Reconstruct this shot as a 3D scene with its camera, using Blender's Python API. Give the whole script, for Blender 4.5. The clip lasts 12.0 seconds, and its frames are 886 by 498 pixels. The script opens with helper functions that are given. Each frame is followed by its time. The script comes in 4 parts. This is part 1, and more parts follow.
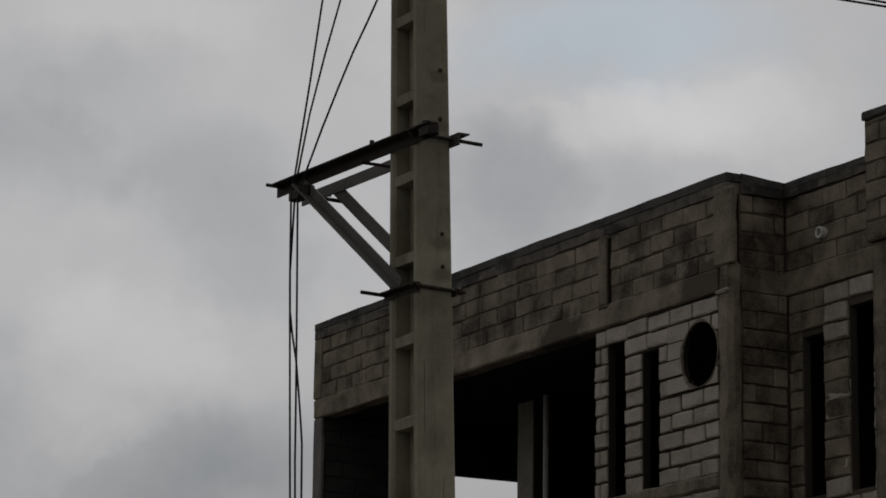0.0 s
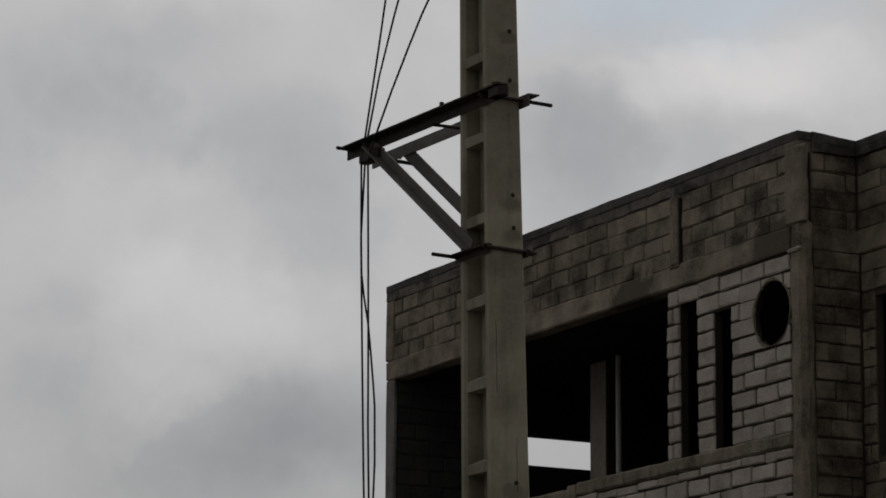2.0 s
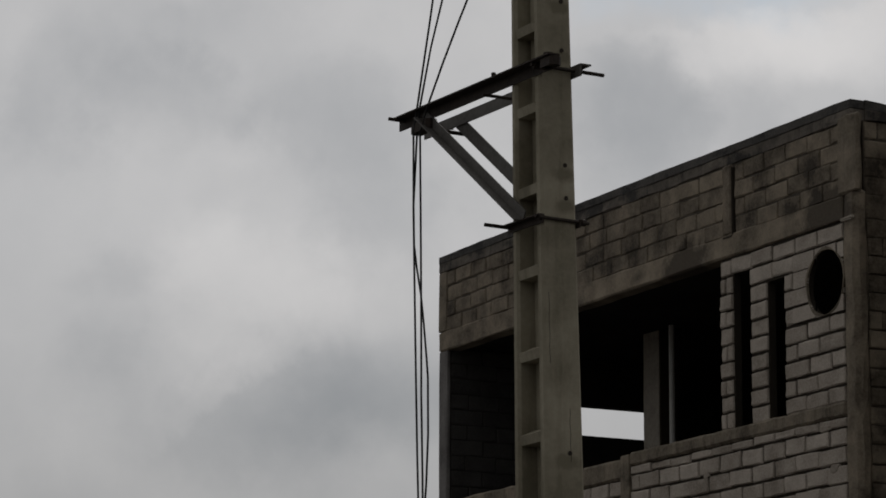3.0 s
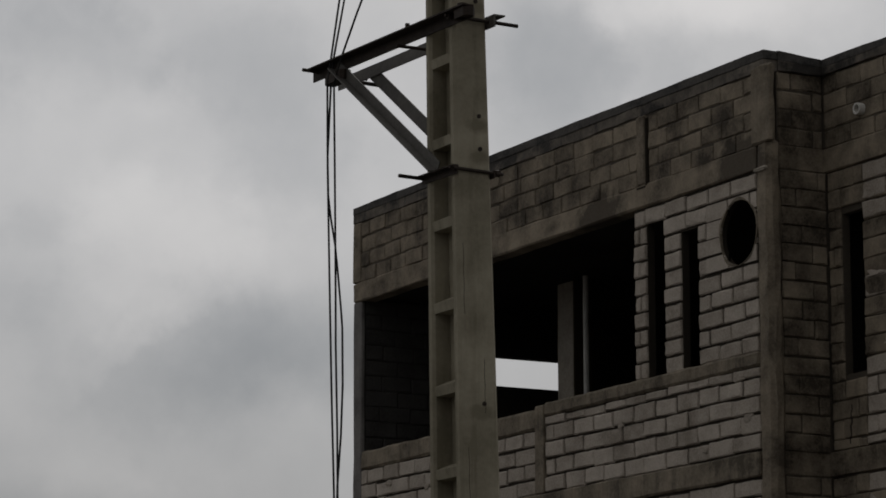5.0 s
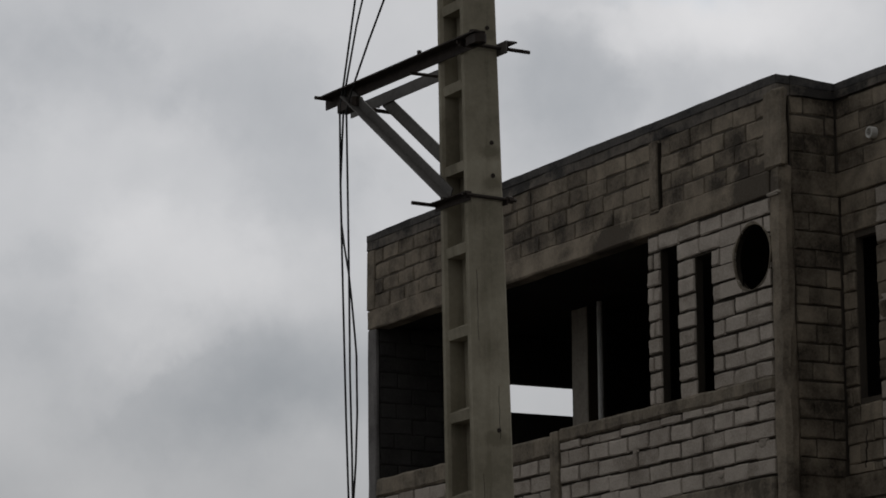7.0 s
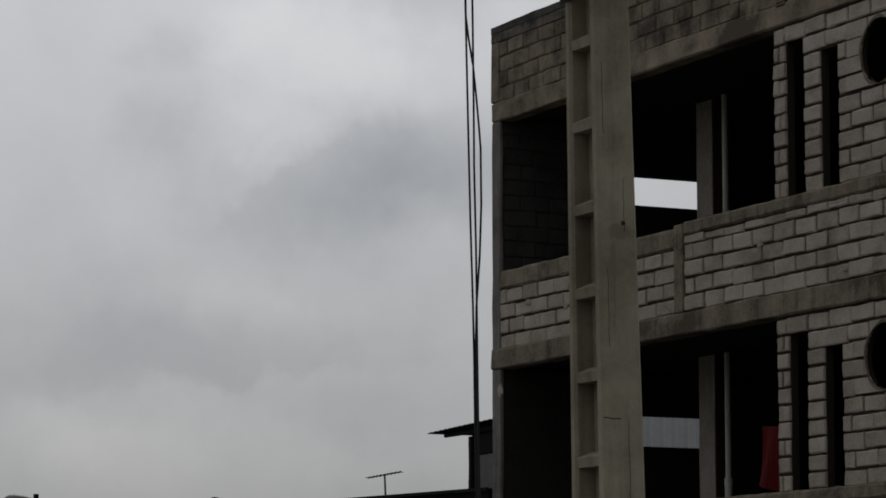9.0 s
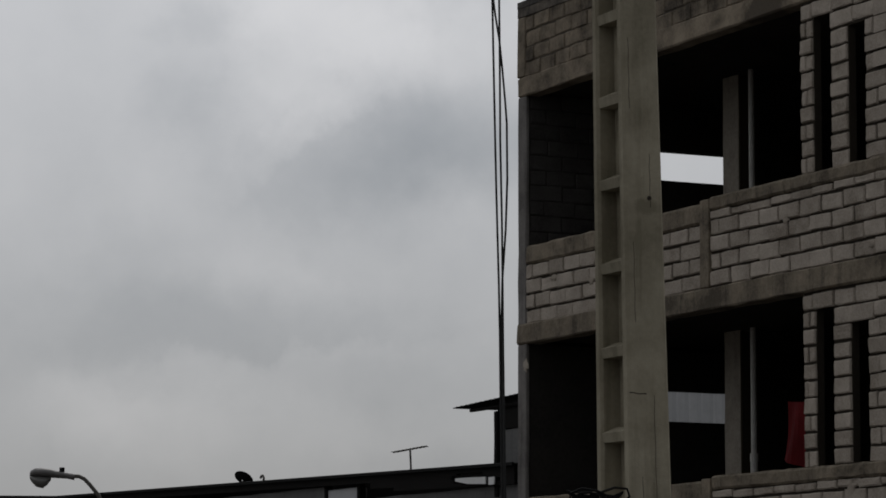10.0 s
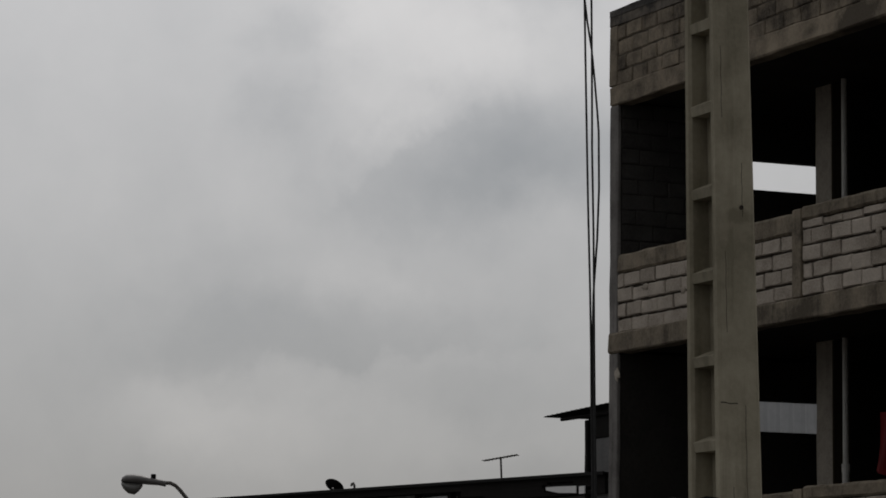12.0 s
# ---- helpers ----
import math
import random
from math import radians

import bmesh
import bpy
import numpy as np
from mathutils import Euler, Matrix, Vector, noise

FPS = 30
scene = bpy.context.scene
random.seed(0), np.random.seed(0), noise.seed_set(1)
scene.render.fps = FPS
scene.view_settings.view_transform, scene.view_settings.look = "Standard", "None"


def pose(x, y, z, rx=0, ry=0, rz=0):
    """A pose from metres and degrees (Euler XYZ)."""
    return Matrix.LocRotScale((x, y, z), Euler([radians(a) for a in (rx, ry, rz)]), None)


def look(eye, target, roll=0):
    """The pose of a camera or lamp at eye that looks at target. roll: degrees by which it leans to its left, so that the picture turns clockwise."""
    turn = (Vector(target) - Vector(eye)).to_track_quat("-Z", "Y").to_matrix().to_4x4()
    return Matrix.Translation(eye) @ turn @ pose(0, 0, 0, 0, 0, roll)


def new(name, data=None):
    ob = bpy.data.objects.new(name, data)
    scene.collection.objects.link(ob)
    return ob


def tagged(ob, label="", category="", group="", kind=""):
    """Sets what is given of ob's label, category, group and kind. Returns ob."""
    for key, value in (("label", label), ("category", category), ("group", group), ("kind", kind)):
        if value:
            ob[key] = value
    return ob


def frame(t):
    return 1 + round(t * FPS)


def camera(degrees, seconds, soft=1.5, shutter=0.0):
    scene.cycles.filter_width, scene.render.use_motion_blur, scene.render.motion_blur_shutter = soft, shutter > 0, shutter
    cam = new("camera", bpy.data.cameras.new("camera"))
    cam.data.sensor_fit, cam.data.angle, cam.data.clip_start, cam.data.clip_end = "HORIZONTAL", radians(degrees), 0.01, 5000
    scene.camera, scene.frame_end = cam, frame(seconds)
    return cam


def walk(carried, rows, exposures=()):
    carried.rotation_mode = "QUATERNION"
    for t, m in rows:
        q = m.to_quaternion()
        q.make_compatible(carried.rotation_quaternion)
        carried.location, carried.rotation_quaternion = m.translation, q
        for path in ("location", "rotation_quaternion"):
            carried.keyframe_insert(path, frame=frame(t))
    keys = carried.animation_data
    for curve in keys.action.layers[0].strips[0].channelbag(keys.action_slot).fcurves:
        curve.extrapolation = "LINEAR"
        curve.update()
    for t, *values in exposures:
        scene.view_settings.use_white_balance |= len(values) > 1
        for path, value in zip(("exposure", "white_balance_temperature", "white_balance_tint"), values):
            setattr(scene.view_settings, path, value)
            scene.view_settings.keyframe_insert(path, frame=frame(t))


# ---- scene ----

# ================= camera and walk =================
EYE = Vector((0.0, 0.0, 2.5))
cam = camera(15.445, 12.0, soft=1.7)


def aim(yaw, pitch, roll):
    """A pose at EYE: yaw to the left of +y and pitch upwards, in degrees."""
    a, b = radians(yaw), radians(pitch)
    way = Vector((-math.sin(a) * math.cos(b), math.cos(a) * math.cos(b), math.sin(b)))
    return look(EYE, EYE + way * 10, roll)


PATH = [
    (0.0, 61.233, 12.674, 0.669), (0.1, 61.060, 12.487, 0.621), (0.2, 61.008, 12.486, 0.573), (0.3, 60.963, 12.195, 0.525),
    (0.4, 61.096, 12.271, 0.477), (0.5, 61.217, 12.525, 0.429), (0.6, 61.299, 12.494, 0.371), (0.7, 61.522, 12.439, 0.312),
    (0.8, 61.755, 12.454, 0.254), (0.9, 61.794, 12.282, 0.196), (1.0, 61.629, 12.306, 0.137), (1.1, 61.364, 12.262, 0.080),
    (1.2, 61.393, 12.029, 0.023), (1.3, 61.627, 11.886, -0.034), (1.4, 61.668, 11.824, -0.091), (1.5, 61.645, 11.945, -0.148),
    (1.6, 61.607, 11.906, -0.039), (1.7, 61.720, 11.708, 0.069), (1.8, 61.721, 11.682, 0.177), (1.9, 62.070, 12.112, 0.285),
    (2.0, 62.500, 11.987, 0.393), (2.1, 62.586, 11.829, 0.409), (2.2, 62.625, 11.518, 0.425), (2.3, 62.962, 11.575, 0.441),
    (2.4, 63.055, 11.665, 0.457), (2.5, 63.200, 11.866, 0.473), (2.6, 63.330, 11.572, 0.411), (2.7, 63.501, 11.404, 0.350),
    (4.3, 62.791, 12.073, 0.048), (4.4, 62.726, 11.712, 0.020), (4.5, 62.465, 11.516, -0.007), (4.6, 62.154, 11.623, -0.022),
    (4.7, 62.072, 11.403, -0.037), (4.8, 61.940, 11.153, -0.052), (4.9, 61.787, 10.923, -0.068), (5.0, 61.904, 10.611, -0.083),
    (5.1, 61.747, 10.443, -0.050), (5.2, 61.828, 10.494, -0.018), (5.3, 61.950, 10.534, 0.014), (5.4, 62.082, 10.634, 0.046),
    (5.5, 62.251, 10.724, 0.079), (5.6, 62.450, 10.641, -0.038), (5.7, 62.400, 10.799, -0.155), (5.8, 62.303, 10.945, -0.272),
    (5.9, 62.134, 11.055, -0.388), (6.0, 61.932, 11.159, -0.505), (6.1, 61.889, 11.193, -0.523), (6.2, 62.011, 11.223, -0.542),
    (6.3, 62.066, 11.118, -0.560), (6.4, 62.134, 11.163, -0.578), (6.5, 62.213, 11.266, -0.596), (6.6, 62.156, 11.247, -0.537),
    (6.7, 61.995, 11.200, -0.477), (8.3, 63.928, 9.920, -0.254), (8.4, 63.841, 9.682, -0.303), (8.5, 63.778, 9.302, -0.352),
    (8.6, 63.704, 8.849, -0.319), (8.7, 63.733, 7.822, -0.180), (8.8, 64.023, 7.442, -0.041), (8.9, 64.168, 7.353, 0.098),
    (9.0, 64.361, 7.453, 0.026), (9.1, 64.454, 7.501, 0.087), (9.2, 64.645, 7.550, 0.149), (9.3, 64.794, 7.488, 0.210),
    (9.4, 64.883, 7.377, 0.271), (9.5, 64.894, 7.246, 0.333), (9.6, 64.850, 7.266, 0.307), (9.7, 64.769, 7.167, 0.281),
    (9.8, 64.801, 7.108, 0.255), (9.9, 64.832, 7.038, 0.229), (10.0, 64.818, 7.008, 0.203), (10.1, 64.723, 7.049, 0.179),
    (10.2, 64.622, 7.070, 0.156), (10.3, 64.492, 7.120, 0.132), (10.4, 64.533, 7.041, 0.109), (10.5, 64.694, 7.066, 0.085),
    (10.6, 64.808, 7.361, 0.108), (10.7, 64.888, 7.381, 0.131), (10.8, 64.807, 7.450, 0.154), (10.9, 64.532, 7.569, 0.177),
    (11.0, 64.456, 7.414, 0.200), (11.1, 64.519, 7.508, 0.239), (11.2, 64.406, 7.487, 0.279), (11.3, 64.627, 7.306, 0.318),
    (11.4, 64.779, 7.525, 0.357), (11.5, 65.042, 7.523, 0.397), (11.6, 65.434, 7.441, 0.441), (11.7, 65.786, 7.339, 0.485),
    (11.8, 66.189, 7.346, 0.529), (11.9, 66.339, 7.334, 0.574), (12.0, 66.434, 7.145, 0.618),
]
walk(cam, [(t, aim(a, b, c)) for t, a, b, c in PATH], exposures=[(0.0, -0.11, 6560, 10), (2.0, 0.0, 6600, 10), (5.0, 0.03, 6600, 10), (5.1, 0.11, 6600, 10), (5.5, 0.19, 6550, 10), (6.5, 0.17, 6420, 10), (8.5, 0.18, 6560, 10), (9.0, 0.21, 6420, 10), (10.3, 0.20, 6400, 10), (11.5, 0.20, 6420, 10), (12.0, 0.18, 6580, 10)])

# ================= sky and light =================
SUN_EL, SUN_AZ = radians(40), radians(-62)
SKY_GAIN, SKY_FAR = 9.0, 0.52         # overcast: brightest where the sun hides behind the cloud, dim on the far side
world = bpy.data.worlds.new("overcast_sky")
scene.world = world
world.use_nodes = True
wt = world.node_tree
wt.nodes.clear()


def wn(kind, **values):
    node = wt.nodes.new(kind)
    for key, value in values.items():
        node.inputs[key].default_value = value
    return node


def wmath(op, a, b=0.0, clamp=False):
    node = wt.nodes.new("ShaderNodeMath")
    node.operation, node.use_clamp = op, clamp
    for n, v in enumerate((a, b)):
        if isinstance(v, (int, float)):
            node.inputs[n].default_value = v
        else:
            wt.links.new(v, node.inputs[n])
    return node.outputs[0]


coord = wt.nodes.new("ShaderNodeTexCoord")
split = wt.nodes.new("ShaderNodeSeparateXYZ")
wt.links.new(coord.outputs["Generated"], split.inputs[0])
azimuth = wmath("MULTIPLY", wmath("ARCTAN2", wmath("MULTIPLY", split.outputs[0], -1.0), split.outputs[1]), 57.2958)
height = wmath("MULTIPLY", wmath("ARCSINE", split.outputs[2]), 57.2958)
flat = wt.nodes.new("ShaderNodeCombineXYZ")
wt.links.new(azimuth, flat.inputs[0])
wt.links.new(height, flat.inputs[1])
warp = wn("ShaderNodeTexNoise", Scale=22.0, Detail=7.0, Roughness=0.6)
wt.links.new(coord.outputs["Generated"], warp.inputs["Vector"])
shift = wt.nodes.new("ShaderNodeVectorMath")
shift.operation = "MULTIPLY_ADD"
shift.inputs[1].default_value = (4.0, 2.6, 0.0)
wt.links.new(warp.outputs["Color"], shift.inputs[0])
wt.links.new(flat.outputs[0], shift.inputs[2])
# cloud banks: azimuth, height above the horizon, half-widths (degrees), darkness
CLOUDS = [
    (68.6, 15.2, 2.4, 1.1, 0.20), (65.6, 13.9, 2.2, 1.2, 0.26), (64.2, 12.4, 1.3, 1.5, 0.20),
    (66.8, 10.9, 2.4, 1.2, -0.26), (64.9, 9.0, 2.0, 1.3, 0.20), (68.8, 10.0, 1.7, 0.7, 0.06),
    (67.0, 16.8, 2.6, 0.8, -0.18), (59.9, 14.0, 1.4, 1.9, 0.10), (58.8, 15.9, 1.4, 0.6, 0.14),
    (57.0, 15.2, 2.4, 0.9, -0.14), (58.2, 13.6, 1.0, 1.0, 0.16), (61.8, 16.5, 1.4, 0.8, -0.16),
    (67.2, 8.2, 2.4, 1.0, 0.15), (68.0, 9.6, 1.4, 0.6, -0.14), (69.6, 9.4, 1.2, 0.8, 0.08),
    (70.4, 4.2, 2.4, 1.0, -0.12), (66.0, 5.0, 3.6, 0.6, 0.06), (69.5, 8.0, 2.0, 1.0, -0.06),
    (66.9, 13.0, 0.8, 0.6, -0.08), (70.5, 6.6, 1.8, 0.9, 0.06), (63.4, 6.6, 1.6, 1.0, 0.05),
    (66.2, 4.5, 2.6, 0.55, 0.10), (65.9, 8.9, 2.0, 0.9, 0.04), (69.2, 11.0, 1.3, 0.5, 0.14), (67.4, 6.3, 2.0, 0.6, -0.08), (65.4, 3.2, 2.0, 0.6, 0.12),
    (70.5, 13.8, 1.3, 1.4, 0.24), (68.9, 14.2, 1.3, 0.8, 0.08),
]
dark = wmath("MULTIPLY", split.outputs[2], 0.0)
for a, h, wa, wh, amount in CLOUDS:
    away = wt.nodes.new("ShaderNodeVectorMath")
    away.operation = "SUBTRACT"
    away.inputs[1].default_value = (a + 2.0, h + 1.3, 0.0)
    wt.links.new(shift.outputs[0], away.inputs[0])
    size = wt.nodes.new("ShaderNodeVectorMath")
    size.operation = "DIVIDE"
    size.inputs[1].default_value = (wa, wh, 1.0)
    wt.links.new(away.outputs[0], size.inputs[0])
    far = wt.nodes.new("ShaderNodeVectorMath")
    far.operation = "LENGTH"
    wt.links.new(size.outputs[0], far.inputs[0])
    ease = wt.nodes.new("ShaderNodeMapRange")
    ease.interpolation_type = "SMOOTHERSTEP"
    for n, v in enumerate((1.4, 0.0, 0.0, amount)):
        ease.inputs[n + 1].default_value = v
    wt.links.new(far.outputs["Value"], ease.inputs["Value"])
    dark = wmath("ADD", dark, ease.outputs[0])

# cloud banks with a crisp side: azimuth, height, half-widths, darkness, then edges (a point on each, the way to the dark side in degrees, softness)
billow = wn("ShaderNodeTexNoise", Scale=48.0, Detail=7.0, Roughness=0.55)
wt.links.new(coord.outputs["Generated"], billow.inputs["Vector"])
curl = wt.nodes.new("ShaderNodeVectorMath")
curl.operation = "MULTIPLY_ADD"
curl.inputs[1].default_value = (2.4, 1.7, 0.0)
wt.links.new(billow.outputs["Color"], curl.inputs[0])
wt.links.new(flat.outputs[0], curl.inputs[2])
BANKS = [
    (66.2, 8.5, 3.0, 1.5, 0.21, ((67.0, 9.05, -124, 0.16),)),
    (64.4, 9.1, 1.9, 1.3, 0.11, ((64.8, 10.05, -100, 0.25),)),
    (60.0, 13.9, 1.9, 1.9, 0.27, ((60.2, 15.2, -90, 0.16), (58.85, 14.3, -25, 0.25))),
    (57.0, 15.0, 3.4, 0.9, -0.26, ((58.0, 15.6, -96, 0.14),)),
    (68.6, 14.2, 2.0, 1.3, 0.20, ((67.6, 14.9, -50, 0.22),)),
    (68.9, 9.3, 1.5, 1.1, 0.13, ((68.2, 10.0, -60, 0.22),)),
    (68.6, 5.6, 4.6, 1.0, 0.20, ((69.5, 4.95, 86, 0.16),)),
    (71.0, 4.2, 2.0, 0.9, -0.12, ((71.4, 4.9, -70, 0.2),)),
]


def eased(value, a, b, c, d):
    node = wt.nodes.new("ShaderNodeMapRange")
    node.interpolation_type = "SMOOTHSTEP"
    for n, v in enumerate((a, b, c, d)):
        node.inputs[n + 1].default_value = v
    wt.links.new(value, node.inputs["Value"])
    return node.outputs[0]


def vector(op, source, value, out="Vector"):
    node = wt.nodes.new("ShaderNodeVectorMath")
    node.operation = op
    node.inputs[1].default_value = value
    wt.links.new(source, node.inputs[0])
    return node.outputs[out]


for a, h, wa, wh, amount, sides in BANKS:
    away = vector("DIVIDE", vector("SUBTRACT", curl.outputs[0], (a + 1.2, h + 0.85, 0.0)), (wa, wh, 1.0))
    length = wt.nodes.new("ShaderNodeVectorMath")
    length.operation = "LENGTH"
    wt.links.new(away, length.inputs[0])
    body = eased(length.outputs["Value"], 1.25, 0.15, 0.0, amount)
    for pa, ph, way, soft_edge in sides:
        across = vector("DOT_PRODUCT", vector("SUBTRACT", curl.outputs[0], (pa + 1.2, ph + 0.85, 0.0)), (math.cos(radians(way)), math.sin(radians(way)), 0.0), "Value")
        body = wmath("MULTIPLY", body, eased(across, -soft_edge, soft_edge * 1.6, 0.0, 1.0))
    dark = wmath("ADD", dark, body)
fine = wn("ShaderNodeTexNoise", Scale=18.0, Detail=8.0, Roughness=0.58)
wt.links.new(coord.outputs["Generated"], fine.inputs["Vector"])
dark = wmath("ADD", dark, wmath("MULTIPLY", wmath("SUBTRACT", fine.outputs["Fac"], 0.5), 0.42))
cloud = wt.nodes.new("ShaderNodeValToRGB")
cloud.color_ramp.elements[0].position, cloud.color_ramp.elements[0].color = 0.0, (0.675, 0.667, 0.668, 1)
cloud.color_ramp.elements[1].position, cloud.color_ramp.elements[1].color = 1.0, (0.303, 0.318, 0.337, 1)
wt.links.new(wmath("ADD", dark, 0.42, True), cloud.inputs[0])
sky = wt.nodes.new("ShaderNodeTexSky")
sky.sky_type, sky.sun_disc = "NISHITA", False
sky.sun_elevation, sky.sun_rotation = SUN_EL, SUN_AZ
veil = wt.nodes.new("ShaderNodeMix")
veil.data_type, veil.blend_type = "RGBA", "ADD"
veil.inputs["Factor"].default_value = 1.0
blue = wt.nodes.new("ShaderNodeVectorMath")
blue.operation = "SCALE"
blue.inputs["Scale"].default_value = 0.03
wt.links.new(sky.outputs[0], blue.inputs[0])
gain = wt.nodes.new("ShaderNodeVectorMath")
gain.operation = "SCALE"
toward = wt.nodes.new("ShaderNodeVectorMath")
toward.operation = "DOT_PRODUCT"
toward.inputs[1].default_value = (-0.86, 0.46, 0.22)
wt.links.new(coord.outputs["Generated"], toward.inputs[0])
glow = wt.nodes.new("ShaderNodeMapRange")
glow.interpolation_type = "SMOOTHSTEP"
for n, v in enumerate((-0.35, 0.85, SKY_FAR, 1.0)):
    glow.inputs[n + 1].default_value = v
wt.links.new(toward.outputs["Value"], glow.inputs["Value"])
low = wt.nodes.new("ShaderNodeMapRange")
for n, v in enumerate((2.0, 12.0, 0.55, 1.0)):
    low.inputs[n + 1].default_value = v
wt.links.new(height, low.inputs["Value"])
wt.links.new(wmath("MULTIPLY", wmath("MULTIPLY", glow.outputs[0], low.outputs[0]), SKY_GAIN), gain.inputs["Scale"])
gap = wt.nodes.new("ShaderNodeVectorMath")
gap.operation = "SUBTRACT"
gap.inputs[1].default_value = (58.2 + 2.0, 16.3 + 1.3, 0.0)
wt.links.new(shift.outputs[0], gap.inputs[0])
gap_size = wt.nodes.new("ShaderNodeVectorMath")
gap_size.operation = "DIVIDE"
gap_size.inputs[1].default_value = (3.2, 1.1, 1.0)
wt.links.new(gap.outputs[0], gap_size.inputs[0])
gap_far = wt.nodes.new("ShaderNodeVectorMath")
gap_far.operation = "LENGTH"
wt.links.new(gap_size.outputs[0], gap_far.inputs[0])
gap_ease = wt.nodes.new("ShaderNodeMapRange")
gap_ease.interpolation_type = "SMOOTHSTEP"
for n, v in enumerate((1.2, 0.3, 0.0, 0.7)):
    gap_ease.inputs[n + 1].default_value = v
wt.links.new(gap_far.outputs["Value"], gap_ease.inputs["Value"])
thin = wt.nodes.new("ShaderNodeMix")
thin.data_type = "RGBA"
thin.inputs["B"].default_value = (0.50, 0.575, 0.655, 1)
wt.links.new(gap_ease.outputs[0], thin.inputs["Factor"])
wt.links.new(cloud.outputs[0], thin.inputs["A"])
wt.links.new(thin.outputs["Result"], gain.inputs[0])
wt.links.new(gain.outputs[0], veil.inputs["A"])
wt.links.new(blue.outputs[0], veil.inputs["B"])
back = wt.nodes.new("ShaderNodeBackground")
back.inputs["Strength"].default_value = 0.1
wt.links.new(veil.outputs["Result"], back.inputs["Color"])
out = wt.nodes.new("ShaderNodeOutputWorld")
wt.links.new(back.outputs[0], out.inputs[0])

sun = new("sun", bpy.data.lights.new("sun", "SUN"))
sun.data.energy, sun.data.angle, sun.data.color = 0.5, radians(30), (1.0, 0.97, 0.93)
sun_way = Vector((math.sin(SUN_AZ) * math.cos(SUN_EL), math.cos(SUN_AZ) * math.cos(SUN_EL), math.sin(SUN_EL)))
sun.matrix_world = look(sun_way * 60, (0, 0, 0))

# ================= materials =================


def material(name, base, dark_base, rough=0.9, grain=30.0, stain=1.2, streak=0.0, bump=0.3, metal=0.0, vary=0.0, mould=0.0, speck=0.4, spots=(), sheen=0.35):
    """Two-scale surface: grain and stains between two base colours, run-down streaks, tone that varies from piece to piece."""
    m = bpy.data.materials.new(name)
    m.use_nodes = True
    nt = m.node_tree
    bsdf = nt.nodes["Principled BSDF"]
    bsdf.inputs["Roughness"].default_value, bsdf.inputs["Metallic"].default_value = rough, metal
    bsdf.inputs["Specular IOR Level"].default_value = sheen
    geo = nt.nodes.new("ShaderNodeNewGeometry")

    def noise_at(scale, stretch=(1, 1, 1), detail=5.0, rgh=0.6):
        mp = nt.nodes.new("ShaderNodeMapping")
        mp.inputs["Scale"].default_value = stretch
        nt.links.new(geo.outputs["Position"], mp.inputs[0])
        tx = nt.nodes.new("ShaderNodeTexNoise")
        tx.inputs["Scale"].default_value, tx.inputs["Detail"].default_value, tx.inputs["Roughness"].default_value = scale, detail, rgh
        nt.links.new(mp.outputs[0], tx.inputs["Vector"])
        return tx.outputs["Fac"]

    def op(kind, a, b, clamp=False):
        n = nt.nodes.new("ShaderNodeMath")
        n.operation, n.use_clamp = kind, clamp
        for i, v in enumerate((a, b)):
            if isinstance(v, (int, float)):
                n.inputs[i].default_value = v
            else:
                nt.links.new(v, n.inputs[i])
        return n.outputs[0]

    def spread(v, low, high):
        n = nt.nodes.new("ShaderNodeMapRange")
        n.inputs[1].default_value, n.inputs[2].default_value = low, high
        nt.links.new(v, n.inputs[0])
        return n.outputs[0]

    fine_grain, broad = noise_at(grain), noise_at(stain)
    mix = op("ADD", op("MULTIPLY", spread(fine_grain, 0.3, 0.7), speck), op("MULTIPLY", spread(broad, 0.3, 0.7), 1.0 - speck))
    if streak:
        mix = op("ADD", mix, op("MULTIPLY", spread(noise_at(3.0, (3.0, 3.0, 0.18)), 0.5, 0.75), streak), True)
    if mould:
        mix = op("ADD", mix, op("MULTIPLY", spread(noise_at(1.0, (1.0, 1.0, 1.6), 7.0, 0.65), 0.52, 0.68), mould), True)
    for x, y, z, r, amount in spots:          # damp stains with ragged edges
        off = nt.nodes.new("ShaderNodeVectorMath")
        off.operation = "SUBTRACT"
        off.inputs[1].default_value = (x, y, z)
        nt.links.new(geo.outputs["Position"], off.inputs[0])
        away = nt.nodes.new("ShaderNodeVectorMath")
        away.operation = "LENGTH"
        flat = nt.nodes.new("ShaderNodeVectorMath")
        flat.operation = "MULTIPLY"
        flat.inputs[1].default_value = (1.0, 1.0, 1.9)
        nt.links.new(off.outputs[0], flat.inputs[0])
        nt.links.new(flat.outputs[0], away.inputs[0])
        ragged = op("ADD", away.outputs["Value"], op("MULTIPLY", op("SUBTRACT", noise_at(6.0), 0.5), r * 1.2))
        mix = op("ADD", mix, op("MULTIPLY", spread(ragged, r * 1.25, r * 0.2), amount), True)
    if vary:
        info = nt.nodes.new("ShaderNodeObjectInfo")
        mix = op("ADD", mix, op("MULTIPLY", op("SUBTRACT", info.outputs["Random"], 0.5), vary), True)
    mix = op("MULTIPLY", mix, op("ADD", op("MULTIPLY", spread(fine_grain, 0.32, 0.68), 0.45 * speck), 1.04 - 0.45 * speck))
    blend = nt.nodes.new("ShaderNodeMix")
    blend.data_type = "RGBA"
    blend.inputs["A"].default_value, blend.inputs["B"].default_value = (*base, 1), (*dark_base, 1)
    nt.links.new(mix, blend.inputs["Factor"])
